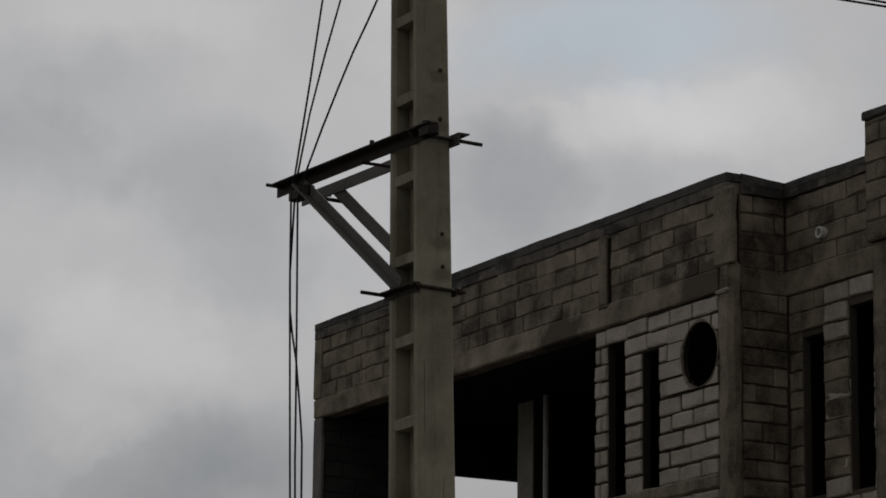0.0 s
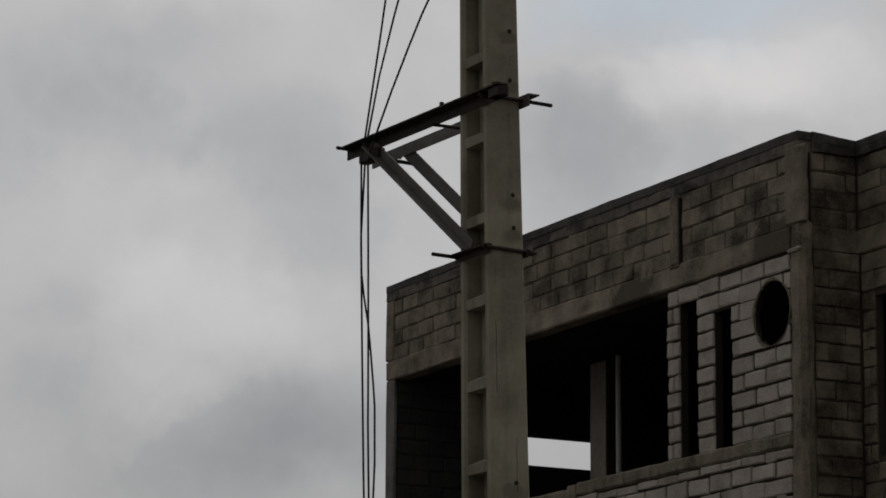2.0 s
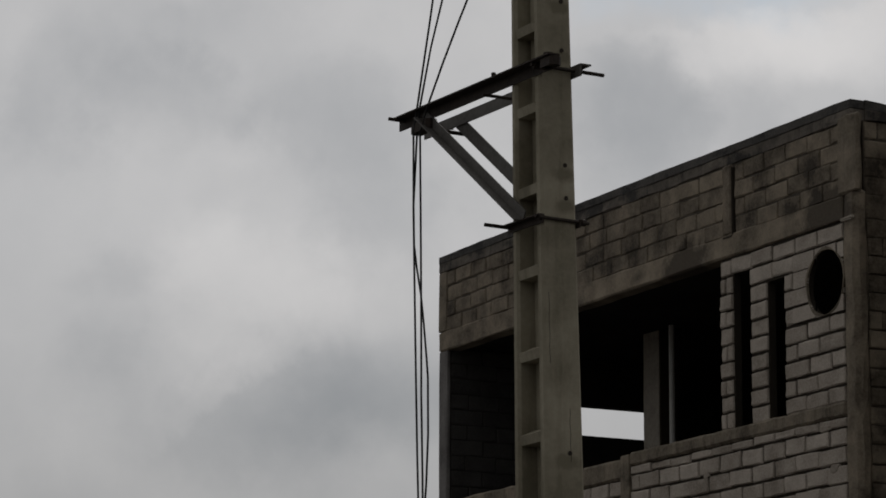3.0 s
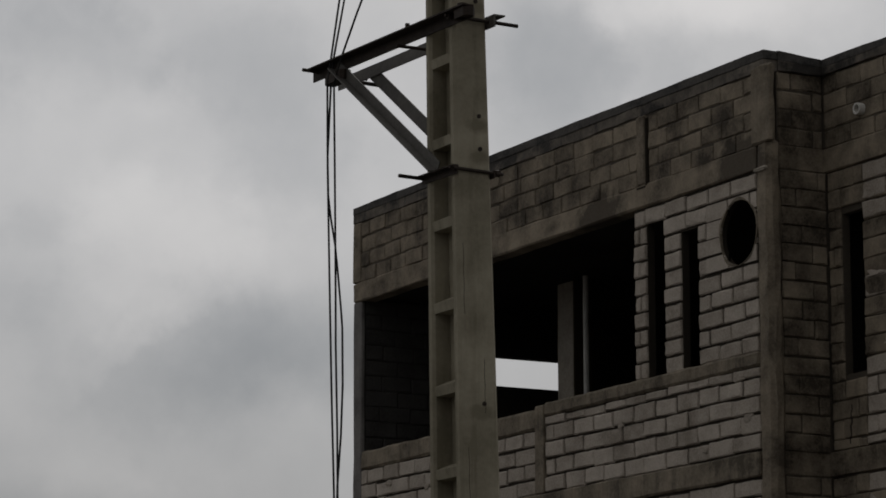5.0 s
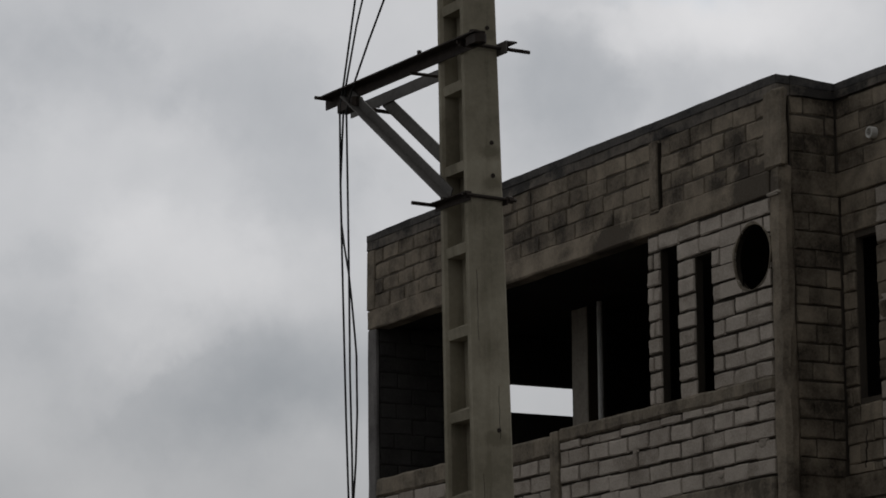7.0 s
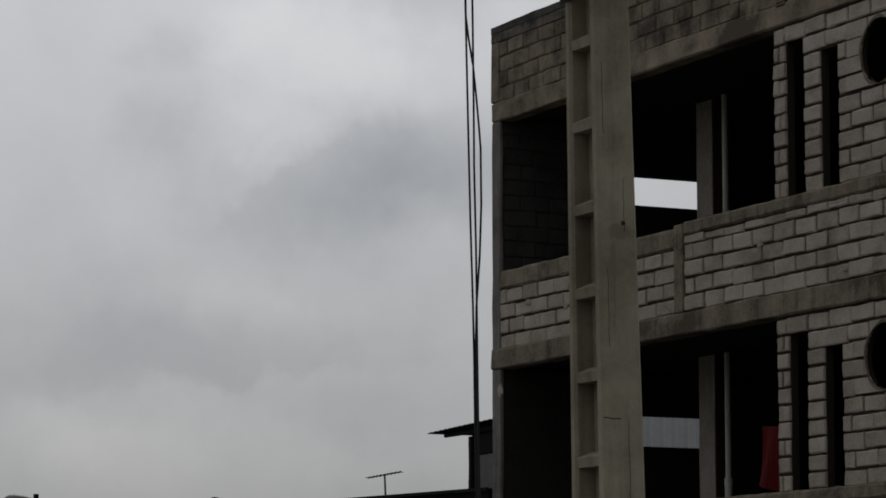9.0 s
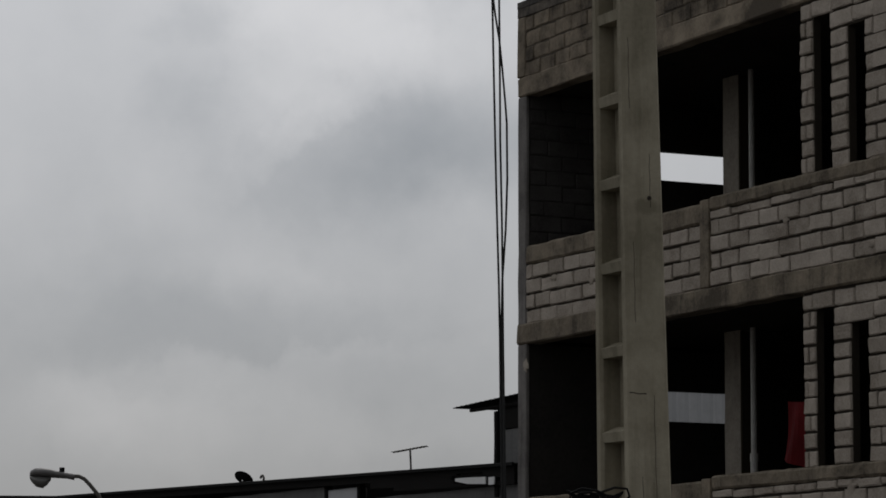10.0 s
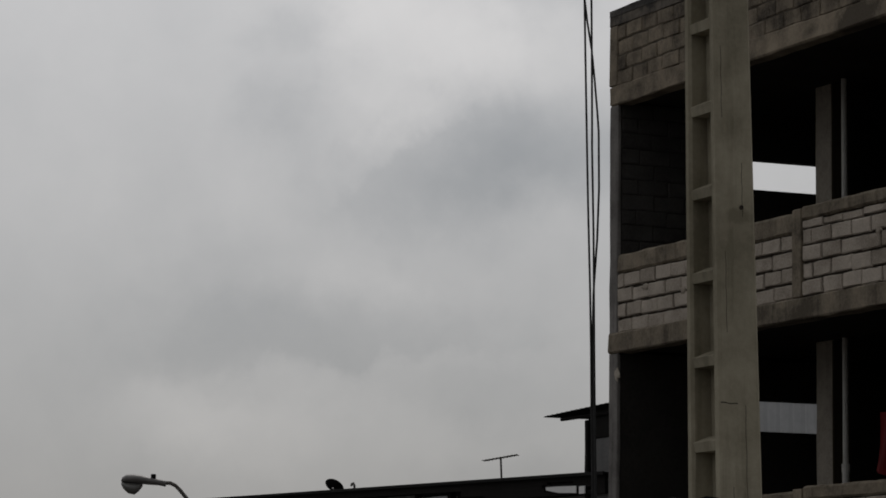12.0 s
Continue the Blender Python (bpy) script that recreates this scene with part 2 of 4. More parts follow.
    nt.links.new(blend.outputs["Result"], bsdf.inputs["Base Color"])
    if bump:
        bp = nt.nodes.new("ShaderNodeBump")
        bp.inputs["Strength"].default_value, bp.inputs["Distance"].default_value = bump, 0.01
        nt.links.new(op("ADD", fine_grain, noise_at(grain * 3.1)), bp.inputs["Height"])
        nt.links.new(bp.outputs[0], bsdf.inputs["Normal"])
    return m


M_BLOCK = material("grey_concrete_block", (0.535, 0.470, 0.400), (0.235, 0.200, 0.160), grain=45, stain=2.6, vary=0.45, mould=0.25, bump=0.6)
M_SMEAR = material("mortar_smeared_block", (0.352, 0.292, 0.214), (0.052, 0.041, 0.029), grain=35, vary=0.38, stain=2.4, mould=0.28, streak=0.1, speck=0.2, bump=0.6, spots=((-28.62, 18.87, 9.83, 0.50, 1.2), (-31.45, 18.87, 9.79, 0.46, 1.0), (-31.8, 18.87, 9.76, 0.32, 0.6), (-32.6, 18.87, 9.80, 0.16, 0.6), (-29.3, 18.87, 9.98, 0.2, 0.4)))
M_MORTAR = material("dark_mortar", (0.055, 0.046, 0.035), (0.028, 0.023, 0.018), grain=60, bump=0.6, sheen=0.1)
M_SMEAR_MORTAR = material("brown_mortar", (0.100, 0.082, 0.061), (0.055, 0.045, 0.034), grain=50, mould=0.4, bump=0.6)
M_CONCRETE = material("cast_concrete", (0.310, 0.258, 0.190), (0.080, 0.066, 0.047), grain=28, stain=2.4, streak=0.45, mould=0.5, speck=0.26, bump=0.4)
M_CAP = material("weathered_cap_concrete", (0.125, 0.114, 0.102), (0.030, 0.029, 0.028), grain=28, stain=2.2, mould=0.7, streak=0.3, bump=0.6)
# near-black base puts the rooms' shade into the concrete's colour
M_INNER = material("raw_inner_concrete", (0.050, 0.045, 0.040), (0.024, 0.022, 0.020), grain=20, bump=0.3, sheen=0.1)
M_POLE = material("pole_concrete", (0.415, 0.375, 0.282), (0.200, 0.177, 0.124), grain=40, stain=2.4, streak=0.6, speck=0.14, bump=0.2, spots=((-15.83, 8.647, 7.56, 0.07, 0.8), (-15.83, 8.650, 7.27, 0.07, 0.8), (-15.825, 8.668, 6.58, 0.08, 0.8), (-15.825, 8.674, 6.40, 0.08, 0.8), (-15.81, 8.69, 4.95, 0.08, 0.7), (-15.82, 8.60, 6.25, 0.16, 0.5)))
M_STEEL = material("dull_galvanised_steel", (0.15, 0.140, 0.127), (0.06, 0.055, 0.049), rough=0.7, grain=50, stain=5, bump=0.15, metal=0.15)
M_RUST = material("rusty_bolt_steel", (0.07, 0.055, 0.045), (0.03, 0.026, 0.024), rough=0.7, grain=80, stain=10, bump=0.2, metal=0.4, sheen=0.1)
M_WIRE = material("dark_stranded_wire", (0.035, 0.035, 0.035), (0.02, 0.02, 0.02), rough=0.6, grain=80, bump=0.0, metal=0.4, sheen=0.1)
M_PLASTER = material("pale_cement_plaster", (0.50, 0.45, 0.375), (0.28, 0.245, 0.20), grain=30, stain=3, streak=0.3, bump=0.4)
# dark brown for the inner column's side that lies in shade
M_SHADE_SIDE = material("brown_shuttering_board", (0.060, 0.046, 0.030), (0.034, 0.027, 0.019), grain=30, streak=0.3, bump=0.3, sheen=0.1)
M_GREYCOL = material("grey_cast_concrete", (0.255, 0.240, 0.226), (0.095, 0.088, 0.082), grain=28, stain=2.2, streak=0.5, speck=0.2, bump=0.3)
M_RING = material("stained_ring_beam_concrete", (0.225, 0.193, 0.155), (0.040, 0.036, 0.032), grain=30, stain=2.6, mould=0.9, streak=0.4, speck=0.2, bump=0.6)
# low base colour carries the dimness of the bay these blocks stand in
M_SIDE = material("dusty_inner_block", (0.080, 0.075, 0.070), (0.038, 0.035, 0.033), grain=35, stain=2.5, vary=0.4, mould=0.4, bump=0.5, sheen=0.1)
M_DAB = material("spilt_grey_mortar", (0.42, 0.365, 0.30), (0.20, 0.172, 0.14), grain=40, stain=4, bump=0.6)
M_PVC = material("grey_plastic_pipe", (0.74, 0.72, 0.67), (0.55, 0.53, 0.49), rough=0.5, grain=12, bump=0.05)
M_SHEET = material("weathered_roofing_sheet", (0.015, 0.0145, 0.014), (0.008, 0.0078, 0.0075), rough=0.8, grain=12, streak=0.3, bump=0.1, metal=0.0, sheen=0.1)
M_WALLGREY = material("grey_render", (0.17, 0.168, 0.165), (0.10, 0.099, 0.097), grain=25, streak=0.3, bump=0.3)
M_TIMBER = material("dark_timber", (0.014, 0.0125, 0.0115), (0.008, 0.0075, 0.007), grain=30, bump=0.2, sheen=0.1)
M_PALE = material("pale_metal_cladding", (0.48, 0.485, 0.49), (0.38, 0.385, 0.39), rough=0.5, grain=6, streak=0.4, bump=0.05)
# white that stands in for bright sky behind the roof gaps
M_SKY_GAP = material("white_plastic_strip", (0.80, 0.80, 0.79), (0.70, 0.70, 0.69), rough=0.5, grain=6, bump=0.0)
M_RED = material("faded_red_cloth", (0.25, 0.014, 0.018), (0.11, 0.007, 0.009), rough=0.9, grain=60, stain=4, bump=0.2)
M_LAMP = material("grey_lamp_housing", (0.20, 0.193, 0.187), (0.11, 0.106, 0.102), rough=0.45, grain=15, stain=5, bump=0.05)
M_LENS = material("cloudy_lamp_lens", (0.20, 0.198, 0.19), (0.11, 0.108, 0.10), rough=0.25, grain=10, stain=6, bump=0.0)
M_GROUND = material("dusty_asphalt", (0.11, 0.10, 0.09), (0.05, 0.048, 0.045), grain=8, stain=0.3, bump=0.4)
M_RUBBER = material("black_cable_sheath", (0.012, 0.012, 0.012), (0.008, 0.008, 0.008), rough=0.8, grain=40, bump=0.0, sheen=0.1)

# ================= building helpers =================


def thing(name, place, label, category, kind="", group=""):
    ob = new(name)
    ob.location = place
    return tagged(ob, label, category, group, kind)


def part(name, bm, mat, parent, label=""):
    """One mesh object under a thing (an Empty) or under a part; the mesh is in world coordinates."""
    me = bpy.data.meshes.new(name)
    bmesh.ops.recalc_face_normals(bm, faces=bm.faces)
    bm.to_mesh(me)
    bm.free()
    me.materials.append(mat)
    ob = new(name, me)
    if parent is not None:
        ob.parent = parent
        if parent.type == "EMPTY":
            ob.matrix_parent_inverse = Matrix.Translation(parent.location).inverted()
    return tagged(ob, label)


def solo(name, bm, mat, label, category, kind=""):
    return tagged(part(name, bm, mat, None), label, category, "", kind)


def hexa(bm, low, high):
    """A solid between two rings of points of the same count."""
    a, b = [bm.verts.new(p) for p in low], [bm.verts.new(p) for p in high]
    n = len(a)
    for i in range(n):
        bm.faces.new((a[i], a[(i + 1) % n], b[(i + 1) % n], b[i]))
    bm.faces.new(a[::-1])
    bm.faces.new(b)


def box(bm, x0, x1, y0, y1, z0, z1, c=0.0):
    """A box; c chamfers its upright edges."""
    if c:
        ring = [(x0 + c, y0), (x1 - c, y0), (x1, y0 + c), (x1, y1 - c), (x1 - c, y1), (x0 + c, y1), (x0, y1 - c), (x0, y0 + c)]
    else:
        ring = [(x0, y0), (x1, y0), (x1, y1), (x0, y1)]
    hexa(bm, [(x, y, z0) for x, y in ring], [(x, y, z1) for x, y in ring])


def worn(bm, size, seed, step=0.35):
    """Cuts long edges and nudges the points, so that cast edges are not ruler-straight."""
    rnd = random.Random(seed)
    for _ in range(5):
        long = [e for e in bm.edges if e.calc_length() > step * 2]
        if not long:
            break
        bmesh.ops.subdivide_edges(bm, edges=long, cuts=1, use_grid_fill=True)
    for v in bm.verts:
        v.co += Vector([rnd.uniform(-size, size) for _ in range(3)])
    return bm


def cast(x0, x1, y0, y1, z0, z1, wear=0.006, seed=1, c=0.012, step=0.35):
    bm = bmesh.new()
    box(bm, x0, x1, y0, y1, z0, z1)
    if c:
        bmesh.ops.bevel(bm, geom=bm.edges[:], offset=c, segments=1, affect="EDGES")
    if wear:
        worn(bm, wear, seed, step)
    return bm


def tube(bm, points, r, sides=8):
    """A round bar along points."""
    pts = [Vector(p) for p in points]
    rings = []
    for i, p in enumerate(pts):
        way = (pts[min(i + 1, len(pts) - 1)] - pts[max(i - 1, 0)]).normalized()
        side = way.cross(Vector((0.31, 0.17, 0.93))).normalized()
        up = side.cross(way)
        rings.append([bm.verts.new(p + (side * math.cos(a) + up * math.sin(a)) * r) for a in (2 * math.pi * k / sides for k in range(sides))])
    for a, b in zip(rings, rings[1:]):
        for k in range(sides):
            bm.faces.new((a[k], a[(k + 1) % sides], b[(k + 1) % sides], b[k]))
    bm.faces.new(rings[0][::-1])
    bm.faces.new(rings[-1])


def ring_band(cx, cz, inner, outer, y0, y1, n=48):
    """A closed flat ring round the y axis; inner and outer give its radii at an angle."""
    bm = bmesh.new()
    loops = []
    for i in range(n):
        t = 2 * math.pi * i / n
        loops.append([bm.verts.new((cx + r * math.cos(t), y, cz + r * math.sin(t))) for r, y in ((inner(t), y0), (outer(t), y0), (outer(t), y1), (inner(t), y1))])
    for a, b in zip(loops, loops[1:] + loops[:1]):
        for k in range(4):
            bm.faces.new((a[k], a[(k + 1) % 4], b[(k + 1) % 4], b[k]))
    bmesh.ops.recalc_face_normals(bm, faces=bm.faces)
    return bm


def angle_bar(bm, a, b, out, down, leg=0.075, t=0.008):
    """A steel angle from a to b: one leg along out, the other along down."""
    a, b, out, down = Vector(a), Vector(b), Vector(out).normalized(), Vector(down).normalized()
    prof = [(0, 0), (leg, 0), (leg, t), (t, t), (t, leg), (0, leg)]
    hexa(bm, [a + out * u + down * v for u, v in prof], [b + out * u + down * v for u, v in prof])


# a local frame of a wall: u along it, v up, w outwards
FRONT = Matrix(((1, 0, 0, 0), (0, 0, -1, 0), (0, 1, 0, 0), (0, 0, 0, 1)))
SIDE = Matrix(((0, 0, 1, 0), (1, 0, 0, 0), (0, 1, 0, 0), (0, 0, 0, 1)))


def wall_frame(base, at):
    """base FRONT: the face lies at y = at; SIDE: at x = at, facing +x."""
    return Matrix.Translation((0, at, 0) if base is FRONT else (at, 0, 0)) @ base


def panel_mesh(frame_m, u0, u1, v0, v1, holes, thick, disc=None):
    """A wall panel with rectangular holes and, if given, one round hole (u, v, r)."""
    bm = bmesh.new()
    cut = list(holes)
    if disc:
        u, v, r = disc
        s = r + 0.03
        cut.append((u - s, u + s, v - s, v + s))
    us = sorted({u0, u1, *(min(max(h[i], u0), u1) for h in cut for i in (0, 1))})
    vs = sorted({v0, v1, *(min(max(h[i], v0), v1) for h in cut for i in (2, 3))})
    nu, nv, made = len(us) - 1, len(vs) - 1, {}
    full = [[not any(h[0] < (us[i] + us[i + 1]) / 2 < h[1] and h[2] < (vs[j] + vs[j + 1]) / 2 < h[3] for h in cut) for j in range(nv)] for i in range(nu)]

    def at(i, j, w):
        if (i, j, w) not in made:
            made[i, j, w] = bm.verts.new((us[i], vs[j], w))
        return made[i, j, w]

    def solid(i, j):
        return 0 <= i < nu and 0 <= j < nv and full[i][j]

    for i in range(nu):
        for j in range(nv):
            if not full[i][j]:
                continue
            bm.faces.new([at(p, q, 0) for p, q in ((i, j), (i + 1, j), (i + 1, j + 1), (i, j + 1))])
            bm.faces.new([at(p, q, -thick) for p, q in ((i, j), (i, j + 1), (i + 1, j + 1), (i + 1, j))])
            for di, dj, p, q in ((-1, 0, (i, j), (i, j + 1)), (1, 0, (i + 1, j + 1), (i + 1, j)), (0, -1, (i + 1, j), (i, j)), (0, 1, (i, j + 1), (i + 1, j + 1))):
                if not solid(i + di, j + dj):
                    bm.faces.new((at(*p, 0), at(*q, 0), at(*q, -thick), at(*p, -thick)))
    if disc:
        n, rings = 40, []
        for square, w in ((False, 0), (True, 0), (True, -thick), (False, -thick)):
            ring = []
            for k in range(n):
                t = 2 * math.pi * k / n + math.pi / 4
                q = s / max(abs(math.cos(t)), abs(math.sin(t))) if square else r
                ring.append(bm.verts.new((u + q * math.cos(t), v + q * math.sin(t), w)))
            rings.append(ring)
        for a, b in zip(rings, rings[1:] + rings[:1]):
            for k in range(n):
                bm.faces.new((a[k], a[(k + 1) % n], b[(k + 1) % n], b[k]))
    bm.transform(frame_m)
    return bm


BLOCK_MESHES = {}


def block_mesh(w, h, variant, mat):
    """A chamfered block face with slightly uneven corners, in the wall's frame, centred."""
    key = (round(w, 2), round(h, 2), variant, mat.name)
    if key not in BLOCK_MESHES:
        rnd = random.Random(str(key))
        w, h = key[0] / 2, key[1] / 2
        j = lambda s: rnd.uniform(-s, s)
        ring = [(-w, -h), (-w * 0.33, -h), (w * 0.33, -h), (w, -h), (w, 0), (w, h), (w * 0.33, h), (-w * 0.33, h), (-w, h), (-w, 0)]
        n, rings = len(ring), []
        for inset, depth, wob in ((0.0, -0.036, 0.0), (0.001, -0.011, 0.005), (0.013, 0.0, 0.007)):
            rings.append([(x - max(-inset, min(inset, x)) + j(wob), y - max(-inset, min(inset, y)) + j(wob), depth + j(wob * 0.6)) for x, y in ring])
        me = bpy.data.meshes.new("block")
        faces = [tuple(range(2 * n, 3 * n))]
        for s in (0, n):
            faces += [(s + k, s + (k + 1) % n, s + n + (k + 1) % n, s + n + k) for k in range(n)]
        me.from_pydata([p for r in rings for p in r], [], faces)
        me.materials.append(mat)
        BLOCK_MESHES[key] = me
    return BLOCK_MESHES[key]


def round_cut_block(a, b, c, d, disc, left, mat):
    """The part of a block on one side of a round hole's middle line, cut along the circle."""
    u, v, r = disc
    n, edge = 8, []
    for k in range(n + 1):
        z = c + (d - c) * k / n
        span = math.sqrt(max(r * r - (z - v) ** 2, 0.0))
        edge.append((max(min(b, u - span), a) if left else min(max(a, u + span), b), z))
    ring = ([(a, c)] + edge + [(a, d)]) if left else ([(b, d)] + edge[::-1] + [(b, c)])
    clean = [p for i, p in enumerate(ring) if math.dist(p, ring[i - 1]) > 0.002]
    if len(clean) < 3 or max(p[0] for p in clean) - min(p[0] for p in clean) < 0.015:
        return None
    bm = bmesh.new()
    hexa(bm, [(x, y, -0.02) for x, y in clean], [(x, y, 0) for x, y in clean])
    bmesh.ops.recalc_face_normals(bm, faces=bm.faces)
    me = bpy.data.meshes.new("block")
    bm.to_mesh(me)
    bm.free()
    me.materials.append(mat)
    return me


def lay(parent, frame_m, u0, u1, v0, v1, holes, mat, seed, disc=None, course=0.205, pitch=0.436, joint=0.029, proud=0.016, loose=0.008, down=True, seal=0.35, shut=0.12, waver=0.006):
    """Lays blocks in running bond over a panel, from the top course down (or from the bottom up)."""
    rnd = random.Random(seed)
    rows, v = [], v1 if down else v0
    while (v > v0 + 0.03) if down else (v < v1 - 0.03):
        rows.append((max(v - course, v0), v) if down else (v, min(v + course, v1)))
        v += -course if down else course
    swing = rnd.uniform(0, 6)
    for n, (c, d) in enumerate(rows):
        busy = sorted((h[0], h[1]) for h in holes if h[2] < (c + d) / 2 < h[3])
        free, at = [], u0
        for p, q in busy:
            if p > at + 0.04:
                free.append((at, p))
            at = max(at, q)
        if u1 > at + 0.04:
            free.append((at, u1))
        for p, q in free:
            cuts = [p]
            if q - p < 0.5:
                if q - p < 0.3 and n % 2 == 0:
                    cuts.append((p + q) / 2 + rnd.uniform(-0.03, 0.03))
            else:
                x = p + (pitch / 2 if n % 2 else pitch) + rnd.uniform(-0.05, 0.05)
                while x < q - 0.1:
                    cuts.append(x)
                    x += pitch + rnd.uniform(-0.02, 0.02)
            cuts.append(q)
            # upright joints are mostly struck full, bed joints mostly left open
            gaps = [0.0035 if rnd.random() < seal else joint * rnd.uniform(0.35, 0.6) for _ in cuts]
            for a, b, ga, gb in zip(cuts, cuts[1:], gaps, gaps[1:]):
                wave = waver * (math.sin(1.7 * a + swing + 0.4 * n) + 0.6 * math.sin(4.3 * a + 2 * swing + n))
                c, d = rows[n][0] + wave, rows[n][1] + wave
                bed = 0.002 if rnd.random() < shut else joint / 2 + rnd.uniform(-0.004, 0.004)
                a2, b2, c2, d2 = a + ga, b - gb, c + bed, d - joint / 2 + rnd.uniform(-0.004, 0.004)
                if b2 - a2 < 0.03 or d2 - c2 < 0.02:
                    continue
                w = proud + rnd.uniform(-loose, loose)
                if disc:
                    nu, nv = min(max(disc[0], a2), b2), min(max(disc[1], c2), d2)
                    if math.hypot(nu - disc[0], nv - disc[1]) < disc[2]:
                        corners = [math.hypot(x - disc[0], y - disc[1]) for x in (a2, b2) for y in (c2, d2)]
                        if max(corners) < disc[2] + 0.02:
                            continue
                        for left in (True, False):
                            if (a2 < disc[0]) if left else (b2 > disc[0]):
                                me = round_cut_block(a2, min(b2, disc[0]) if left else b2, c2, d2, disc, True, mat) if left else round_cut_block(max(a2, disc[0]), b2, c2, d2, disc, False, mat)
                                if me:
                                    ob = new("block", me)
                                    ob.parent, ob.matrix_basis = parent, frame_m @ Matrix.Translation((0, 0, w))
                        continue
                ob = new("block", block_mesh(b2 - a2, d2 - c2, rnd.randrange(6), mat))
                ob.parent = parent
                ob.matrix_basis = frame_m @ pose((a2 + b2) / 2, (c2 + d2) / 2, w, rnd.uniform(-1.8, 1.8), rnd.uniform(-1.2, 1.2), rnd.uniform(-1.1, 1.1))


def smear_patch(parent, frame_m, u, v, w, h, seed, mat):
    """A thin uneven dab of mortar left on a block face."""
    rnd = random.Random(seed)
    n, bm = 14, bmesh.new()
    rim = [(1 + rnd.uniform(-0.3, 0.3)) for _ in range(n)]
    rings = []
    for scale, depth in ((1.0, -0.012), (0.86, 0.001), (0.55, 0.006)):
        rings.append([bm.verts.new((u + scale * rim[k] * w / 2 * math.cos(2 * math.pi * k / n), v + scale * rim[k] * h / 2 * math.sin(2 * math.pi * k / n), depth + rnd.uniform(0, 0.003))) for k in range(n)])
    for a, b in zip(rings, rings[1:]):
        for k in range(n):
            bm.faces.new((a[k], a[(k + 1) % n], b[(k + 1) % n], b[k]))
    bm.faces.new(rings[-1])
    bm.faces.new(rings[0][::-1])
    bm.transform(frame_m)
    part("mortar_smear", bm, mat, parent)


# ================= ground =================
bm = bmesh.new()
bmesh.ops.create_grid(bm, x_segments=40, y_segments=40, size=1500)
solo("ground", bm, M_GROUND, "dusty grey asphalt and bare ground", "ground", "structure")

# ================= unfinished block building =================
YF, XL = 18.87, -37.84
STOREY = 3.25
YR = 19.62          # face of the set-back wall
XE, YB = -20.0, 27.0
building = thing("unfinished_building", (-30, 22, 0), "unfinished multi-storey building of bare grey concrete blocks", "building")
F0, FR = wall_frame(FRONT, YF), wall_frame(FRONT, YR)

